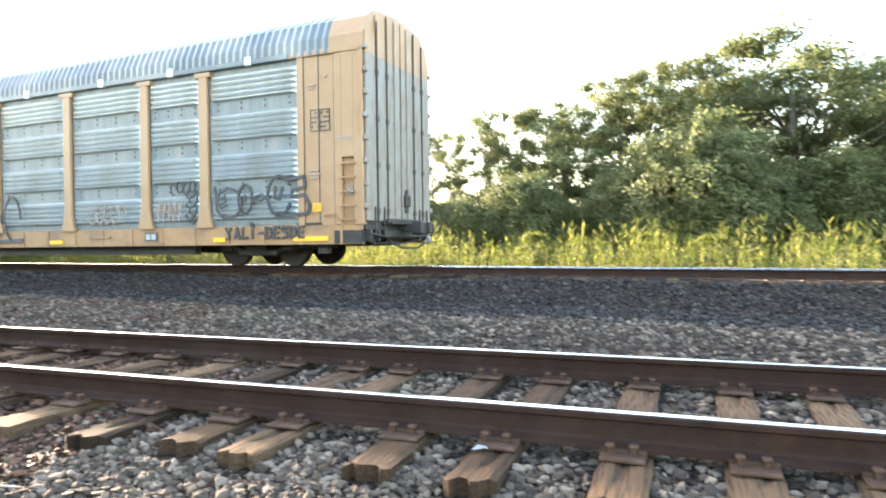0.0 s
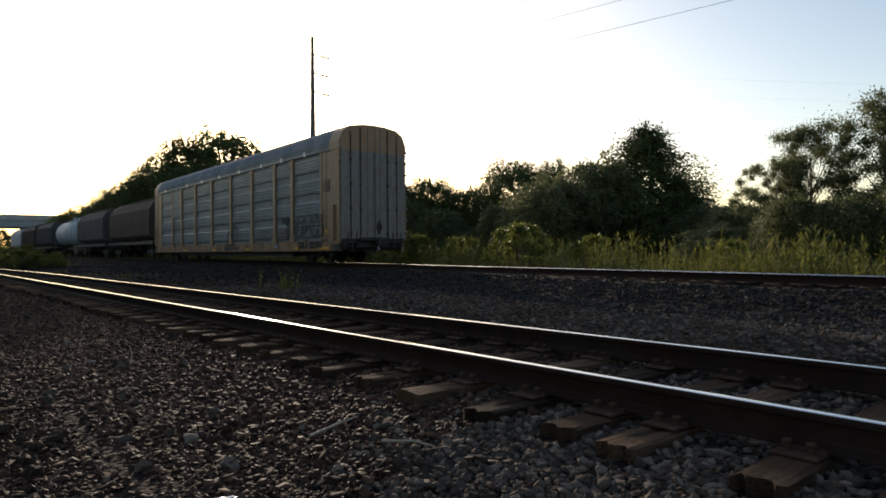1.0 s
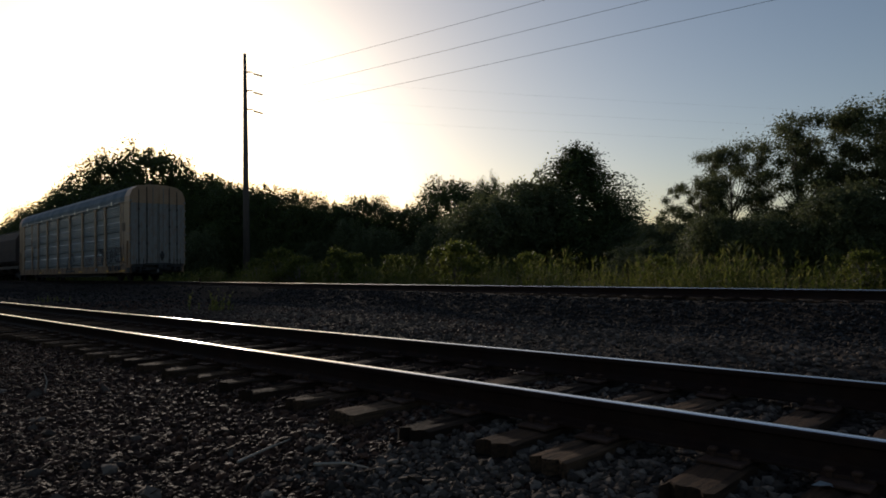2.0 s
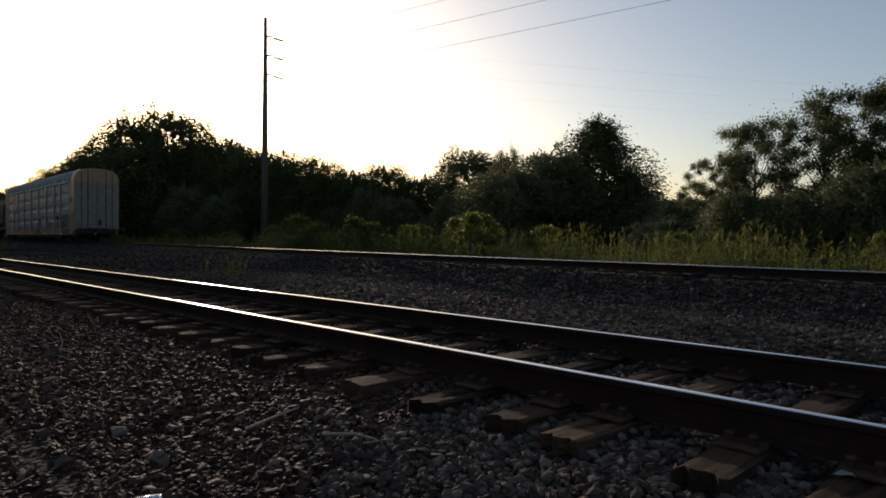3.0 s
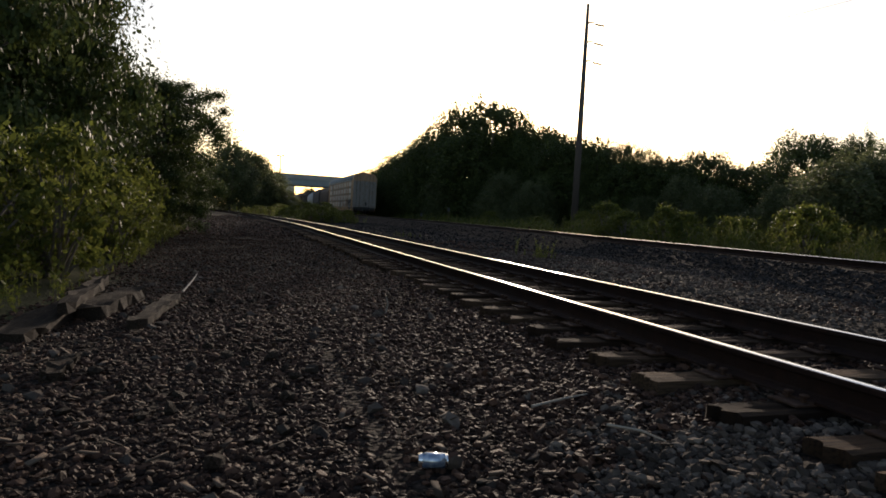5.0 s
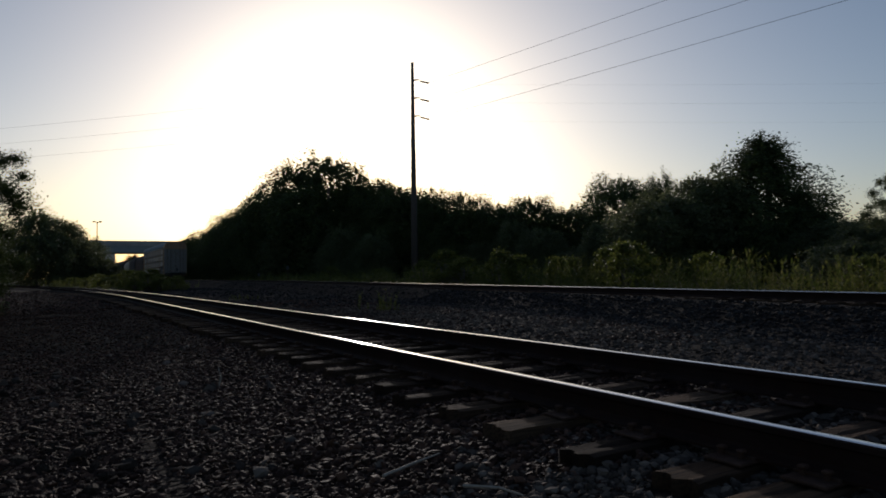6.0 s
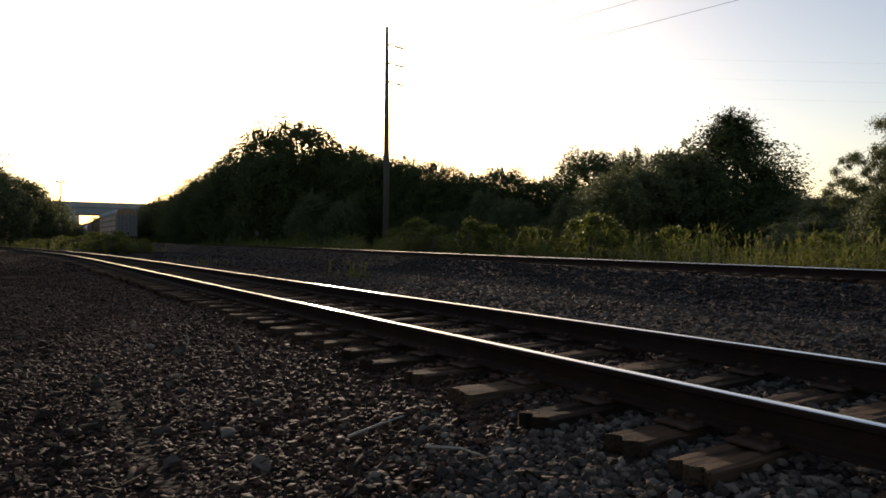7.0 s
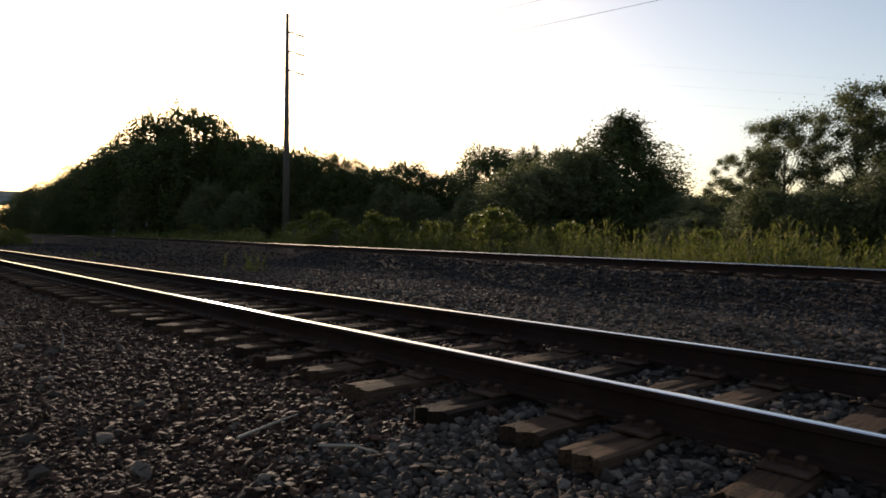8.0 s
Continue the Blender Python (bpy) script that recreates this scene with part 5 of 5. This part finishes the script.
def weeds(name, label, count, spot, lo, hi, seed, mat=M_WEED, leafy=7, width=0.02):
    """Upright stalks with small leaves, many in one mesh."""
    rng = np.random.default_rng(seed)
    vs, fs = [], []
    base = 0
    for _ in range(count):
        x, y = spot(rng)
        z = land(x, y)[0]
        patch = 0.38 + 1.15 * noise.noise(Vector((x * 0.45, y * 0.6, 5))) + 0.75 * noise.noise(Vector((x * 1.6, y * 1.6, 9)))
        if rng.random() > patch * 1.35 + 0.05:
            continue
        h = lo + (hi - lo) * rng.random() ** 1.6 * min(1.25, max(0.3, 0.4 + patch))
        lean = rng.normal(0, 0.12, 2) * h
        for k in range(leafy):
            u = (k + rng.random()) / leafy
            c = np.array([x + lean[0] * u * u, y + lean[1] * u * u, z + h * u * 0.92])
            a = rng.uniform(0, 6.28)
            L = h * rng.uniform(0.12, 0.24)
            d = np.array([math.cos(a) * 0.7, math.sin(a) * 0.7, rng.uniform(0.3, 1.0)]) * L
            s = np.array([-math.sin(a), math.cos(a), 0]) * width * (1.6 + rng.random())
            vs += [c - s * 0.4, c + d * 0.5 - s, c + d, c + d * 0.5 + s]
            fs.append((base, base + 1, base + 2, base + 3))
            base += 4
        s = np.array([width * 0.35, width * 0.35, 0])
        p0, p1 = np.array([x, y, z]), np.array([x + lean[0], y + lean[1], z + h])
        vs += [p0 - s, p0 + s, p1 + s * 0.3, p1 - s * 0.3]
        fs.append((base, base + 1, base + 2, base + 3))
        base += 4
    big_mesh(name, np.array(vs), np.array(fs), mat, label, "weeds")


def all_weeds():
    def verge(rng):
        x = 16 - 56 * rng.random() ** 1.1
        return x, far_c(x) + 3.6 + 6.5 * rng.random() ** 1.3

    def verge_far(rng):
        x = -38 - 50 * rng.random()
        return x, far_c(x) + 3.8 + 5 * rng.random()

    def path(rng):
        x = -4.5 - 22 * rng.random()
        return x, -5.35 - 1.6 * rng.random()

    def tuft(rng):
        return -15.4 + rng.normal(0, 0.35), 4.7 + rng.normal(0, 0.25)

    def tuft_b(rng):
        return -28.2 + rng.normal(0, 0.4), 4.3 + rng.normal(0, 0.3)

    def between(rng):
        x = -60 - 50 * rng.random()
        return x, lerp(near_c(x) + 2.8, far_c(x) - 3.8, rng.random())

    weeds("verge_weeds", "tall yellow-green weeds on the sunlit verge", 10000, verge, 0.25, 1.45, 11, leafy=10, width=0.012)
    weeds("verge_grass", "pale dry grass among the verge weeds", 2800, verge, 0.35, 1.15, 17, M_DRY, 5, 0.008)
    weeds("verge_weeds", "distant tall weeds along the main track", 2200, verge_far, 0.3, 1.2, 12, width=0.035)
    weeds("path_weeds", "rough green weeds at the edge of the path", 1500, path, 0.15, 0.75, 13, M_LEAF_SHRUB, 6, 0.012)
    weeds("grass_tuft", "tuft of yellowish grass in the gravel", 120, tuft, 0.2, 0.75, 14, width=0.014)
    weeds("grass_tuft", "small tuft of grass in the gravel", 70, tuft_b, 0.15, 0.45, 15, width=0.014)
    weeds("track_weeds", "rough weeds between the distant tracks", 900, between, 0.3, 1.2, 16, width=0.04)


all_weeds()


# ---- utility pole and wires ----
POLE = (-52.0, 26.1)


def utility_pole():
    p = thing("utility_pole", "tall brown steel transmission pole with three arms", "utility pole", m=pose(POLE[0], POLE[1], 0))
    bm = bmesh.new()
    tube(bm, [(0, 0, -0.3), (0, 0, 10), (0, 0, 20.7)], [0.34, 0.26, 0.14], 12)
    part("shaft", bm, M_POLE, p, smooth=True)
    for z in (19.0, 17.3, 15.6):
        bm = bmesh.new()
        d = Vector((0.62, 0.78, 0))
        tube(bm, [(0, 0, z), d * 0.35 + Vector((0, 0, z + 0.05)), d * 0.7 + Vector((0, 0, z + 0.03))], [0.09, 0.07, 0.05], 6)
        arm = part("arm", bm, M_POLE, p)
        bm = bmesh.new()
        e = d * 0.7 + Vector((0, 0, z - 0.1))
        w = Vector((0.8, 0.6, -0.32))
        tube(bm, [e, e + w * 0.95], 0.05, 6)
        for k in range(6):
            c = e + w * (0.1 + 0.14 * k)
            tube(bm, [c, c + w * 0.05], 0.1, 8)
        part("insulator", bm, M_POLE, arm, "grey string insulator")


def wire(a, b, sag, r=0.013):
    a, b = Vector(a), Vector(b)
    bm = bmesh.new()
    n = 26
    tube(bm, [a.lerp(b, k / n) - Vector((0, 0, sag * 4 * (k / n) * (1 - k / n))) for k in range(n + 1)], r, 4)
    ob = new("power_line", mesh_of("power_line", bm, M_WIRE))
    tagged(ob, "thin grey overhead power line on the pole", "power line", "overhead power lines")


utility_pole()
for z in (18.6, 16.9, 15.2):
    wire((POLE[0] + 1.2, POLE[1] + 1.0, z), (96, 50, z + 2.0), 1.0)
    wire((POLE[0] + 1.2, POLE[1] + 1.0, z - 0.1), (70, 190, z), 2.5, 0.003)


for z in (18.6, 16.9, 15.2):
    wire((POLE[0] + 0.6, POLE[1] + 0.3, z), (-150, -72, z), 1.2, 0.008)


# ---- overpass ----
def overpass():
    b = thing("overpass_bridge", "grey concrete road overpass across the railway", "bridge", m=pose(-168, 12, 0, 0, 0, -2))
    bm = bmesh.new()
    box(bm, -6, 6, -60, 60, 8.1, 8.45)
    part("deck", bm, M_CONCRETE, b)
    for x in (-5.6, -2, 2, 5.6):
        bm = bmesh.new()
        box(bm, x - 0.2, x + 0.2, -60, 60, 6.6, 8.1)
        box(bm, x - 0.35, x + 0.35, -60, 60, 6.55, 6.68)
        part("girder", bm, M_GIRDER, b)
    for x in (-6, 5.8):
        bm = bmesh.new()
        box(bm, x, x + 0.2, -60, 60, 8.45, 9.2)
        part("parapet", bm, M_CONCRETE, b)
    for y in (-6.5, 28):
        bm = bmesh.new()
        for x in (-4, 0, 4):
            tube(bm, [(x, y, -0.5), (x, y, 5.6)], 0.5, 12)
        box(bm, -5.6, 5.6, y - 0.6, y + 0.6, 5.6, 6.6)
        part("pier", bm, M_CONCRETE, b)
    bm = bmesh.new()
    box(bm, -6, 6, -60, -20, -0.5, 6.5)
    part("abutment", bm, M_CONCRETE, b)
    bm = bmesh.new()
    tube(bm, [(0, 0, 0), (0, 0, 15.6)], [0.2, 0.11], 8)
    for side in (-1, 1):
        box(bm, -0.25, 0.25, side * 0.4, side * 1.05, 15.4, 15.75, bevel=0.06)
        tube(bm, [(0, 0, 15.3), (0, side * 0.6, 15.6)], 0.1, 6)
    mast = thing("lamp_mast", "thin road lamp mast beyond the overpass", "lamp post", m=pose(-190, 9.0, land(-190, 9.0)[0] - 0.05))
    part("shaft", bm, M_POLE, mast)
    shed = thing("building", "low pale building beyond the overpass", "building", m=pose(-235, 8, 0))
    bm = bmesh.new()
    box(bm, -8, 8, -6, 8.5, -0.5, 8.5, bevel=0.1)
    part("wall", bm, M_WALL_FAR, shed)
    bm = bmesh.new()
    box(bm, -8.3, 8.3, -6.3, 8.8, 8.5, 8.9)
    part("roof", bm, M_CONCRETE, shed)


overpass()


# ---- litter and planks by the path ----
def planks():
    def plank(name, label, a, b, wide, thick, seed, lift=0.02):
        r = random.Random(seed)
        a, b = Vector(a), Vector(b)
        L = (b - a).length
        bm = bmesh.new()
        n = 12
        rows = []
        for k in range(n + 1):
            w = wide / 2 * (1 if 0 < k < n else r.uniform(0.7, 0.95))
            u = L * k / n + (r.uniform(-0.03, 0.03) if k in (0, n) else 0)
            j = [r.uniform(-0.022, 0.022) for _ in range(6)]
            rows.append([bm.verts.new(c) for c in ((u, -w + j[0], 0), (u, w + j[1], 0), (u, w + j[2], thick + j[3]), (u, r.uniform(-0.3, 0.3) * w, thick + j[5] * 0.6 - 0.006), (u, -w + j[4], thick + j[5]))])
        for p, q in zip(rows, rows[1:]):
            for i in range(5):
                bm.faces.new((p[i], p[(i + 1) % 5], q[(i + 1) % 5], q[i]))
        bm.faces.new(rows[0][::-1])
        bm.faces.new(rows[-1])
        bmesh.ops.recalc_face_normals(bm, faces=bm.faces)
        ob = new(name, mesh_of(name, bm, M_PLANK))
        yaw = math.degrees(math.atan2(b.y - a.y, b.x - a.x))
        tilt = -math.degrees(math.asin((b.z - a.z) / L))
        ob.matrix_basis = pose(a.x, a.y, a.z, 0, tilt, yaw)
        tagged(ob, label, "plank", "old timbers beside the path")

    g = lambda x, y: land(x, y)[0]
    plank("old_timber", "split grey timber lying on the gravel", (-3.8, -4.55, g(-3.8, -4.55) - 0.01), (-5.6, -4.33, g(-5.6, -4.33) - 0.02), 0.14, 0.1, 1)
    plank("old_plank", "broad grey plank half in the weeds", (-3.3, -5.35, g(-3.3, -5.35) - 0.01), (-5.3, -5.1, g(-5.3, -5.1) + 0.02), 0.27, 0.09, 2)
    plank("old_plank", "short weathered plank lying in the weeds", (-4.3, -4.98, g(-4.3, -4.98) + 0.0), (-5.6, -4.75, g(-5.6, -4.75) + 0.03), 0.24, 0.12, 3)
    plank("old_timber", "broken timber with a rotten end", (-4.0, -5.12, g(-4, -5.12) + 0.12), (-5.6, -5.08, g(-5.6, -5.08) + 0.16), 0.13, 0.09, 4)
    plank("wood_scrap", "small broken scrap of wood on the gravel", (-2.1, -4.78, g(-2.1, -4.78)), (-2.7, -4.78, g(-2.7, -4.78)), 0.1, 0.06, 5)

    def twig(a, b, r, label):
        bm = bmesh.new()
        a, b = Vector(a), Vector(b)
        m = a.lerp(b, 0.5) + Vector((0.02, 0.02, 0.015))
        tube(bm, [a, m, b], [r, r * 0.8, r * 0.4], 5)
        tagged(new("twig", mesh_of("twig", bm, M_TWIG)), label, "twig", "dry twigs on the gravel")

    z = g(-0.4, -1.9) + 0.045
    twig((-0.55, -1.95, z), (-0.28, -1.8, z), 0.009, "pale dry twig lying on the gravel")
    twig((-4.6, -2.17, g(-4.6, -2.17)), (-4.62, -2.17, g(-4.6, -2.17) + 0.2), 0.008, "thin dry stalk standing in the gravel")
    twig((-6.2, -4.3, g(-6.2, -4.3) + 0.03), (-7.6, -4.2, g(-7.6, -4.2) + 0.12), 0.014, "long pale dry branch on the gravel")
    twig((-0.9, -2.2, z), (-1.1, -1.75, z), 0.009, "pale dry twig lying on the gravel")


planks()


def drinks_can():
    can = thing("drinks_can", "blue and silver drinks can lying on the gravel", "can", m=pose(-0.37, -2.98, land(-0.37, -2.9)[0] + 0.045, 0, 0, 79))
    bm = bmesh.new()
    tube(bm, [(0.012, 0, 0), (0.11, 0, 0)], 0.033, 24)
    part("body", bm, M_CAN_BLUE, can, "blue printed can body", smooth=True)
    bm = bmesh.new()
    tube(bm, [(-0.004, 0, 0), (0.0, 0, 0), (0.012, 0, 0)], [0.026, 0.028, 0.033], 24)
    part("base", bm, M_CAN, can)
    bm = bmesh.new()
    tube(bm, [(0.11, 0, 0), (0.119, 0, 0), (0.123, 0, 0)], [0.033, 0.027, 0.027], 24)
    part("lid", bm, M_CAN, can)


drinks_can()


def litter():
    """Bark chips and dry leaves strewn over the path."""
    rng = np.random.default_rng(77)
    vs, fs = [], []
    for k in range(1100):
        x, y = rng.uniform(-16, 3.5), rng.uniform(-5.3, -1.7)
        if math.hypot(x - 2.3, y + 3.8) < 1.6:
            continue
        L, w, h = rng.uniform(0.015, 0.05) * (1.5 if rng.random() < 0.08 else 1), rng.uniform(0.006, 0.02), rng.uniform(0.002, 0.008)
        a, t = rng.uniform(0, 6.28), rng.normal(0, 0.3)
        c, q = math.cos(a), math.sin(a)
        z = land(x, y)[0] + 0.03 + rng.uniform(0, 0.012)
        b = len(vs)
        for px, py, pz in ((-L, -w, 0), (L * 0.9, -w * 0.6, 0), (L, w, 0), (-L * 0.8, w * 0.8, 0), (-L, -w, h), (L * 0.9, -w * 0.6, h), (L, w, h), (-L * 0.8, w * 0.8, h)):
            vs.append((x + c * px - q * py, y + q * px + c * py, z + pz + t * px))
        fs += [(b, b + 3, b + 2, b + 1), (b + 4, b + 5, b + 6, b + 7), (b, b + 1, b + 5, b + 4), (b + 1, b + 2, b + 6, b + 5), (b + 2, b + 3, b + 7, b + 6), (b + 3, b, b + 4, b + 7)]
    big_mesh("bark_litter", np.array(vs), np.array(fs), M_CHIP, "brown bark chips and dry leaves on the gravel", "litter")
    bm = bmesh.new()
    pts = [bm.verts.new((0.045 * math.cos(k) * (0.7 + 0.4 * (k % 2)), 0.03 * math.sin(k), 0.012 + 0.008 * (k % 3))) for k in range(6)]
    bm.faces.new(pts)
    bmesh.ops.solidify(bm, geom=bm.faces[:], thickness=0.004)
    scrap = new("paper_scrap", mesh_of("paper_scrap", bm, M_TANK))
    scrap.matrix_basis = pose(1.62, -0.97, 0.0, 0, 0, 20)
    tagged(scrap, "small white paper scrap lying on a tie", "litter")


litter()

# small rail lubricator post beside the main line
lub = thing("rail_marker", "small metal marker post beside the rail", "marker post", m=pose(-29.0, far_c(-29) - 0.95, far_top(-29) - 0.24))
bm = bmesh.new()
tube(bm, [(0, 0, 0), (0, 0, 0.32)], 0.025, 6)
box(bm, -0.05, 0.05, -0.04, 0.04, 0.3, 0.4, bevel=0.01)
part("post", bm, M_PLATE, lub)


for mx, my, top in ((-54.7, 14.9, 1.55), (-64.3, 15.1, 0.97)):
    post = thing("sign_post", "small grey plate on a thin trackside post", "sign post", "trackside signs", m=pose(mx, my, land(mx, my)[0] - 0.05, 0, 0, -20))
    bm = bmesh.new()
    tube(bm, [(0, 0, 0), (0, 0, top - 0.2)], 0.025, 6)
    part("post", bm, M_PLATE, post)
    bm = bmesh.new()
    box(bm, 0.025, 0.04, -0.1, 0.1, top - 0.25, top + 0.05, bevel=0.005)
    part("plate", bm, M_HOPPER, post, "grey weathered sign plate")


# ---- movement ----
SPEED, START = 16.68, -3.78


def along(x, d):
    """The x of the place d metres further along the main line."""
    n = max(1, int(abs(d)))
    for _ in range(n):
        s = (far_c(x - 0.5) - far_c(x + 0.5)) / -1.0
        x -= d / n / math.sqrt(1 + s * s)
    return x


def motions():
    back = 0.0
    for car, length in TRAIN:
        rows = []
        for k in range(9):
            rear = along(START, SPEED * k + back)
            front = along(rear, length)
            a, b = Vector((rear, far_c(rear), far_top(rear))), Vector((front, far_c(front), far_top(front)))
            yaw = math.degrees(math.atan2(b.y - a.y, b.x - a.x)) - 180
            rows.append((k, pose(a.x, a.y, a.z, 0, 0, yaw)))
        walk(car, rows)
        back += length + 0.95


motions()
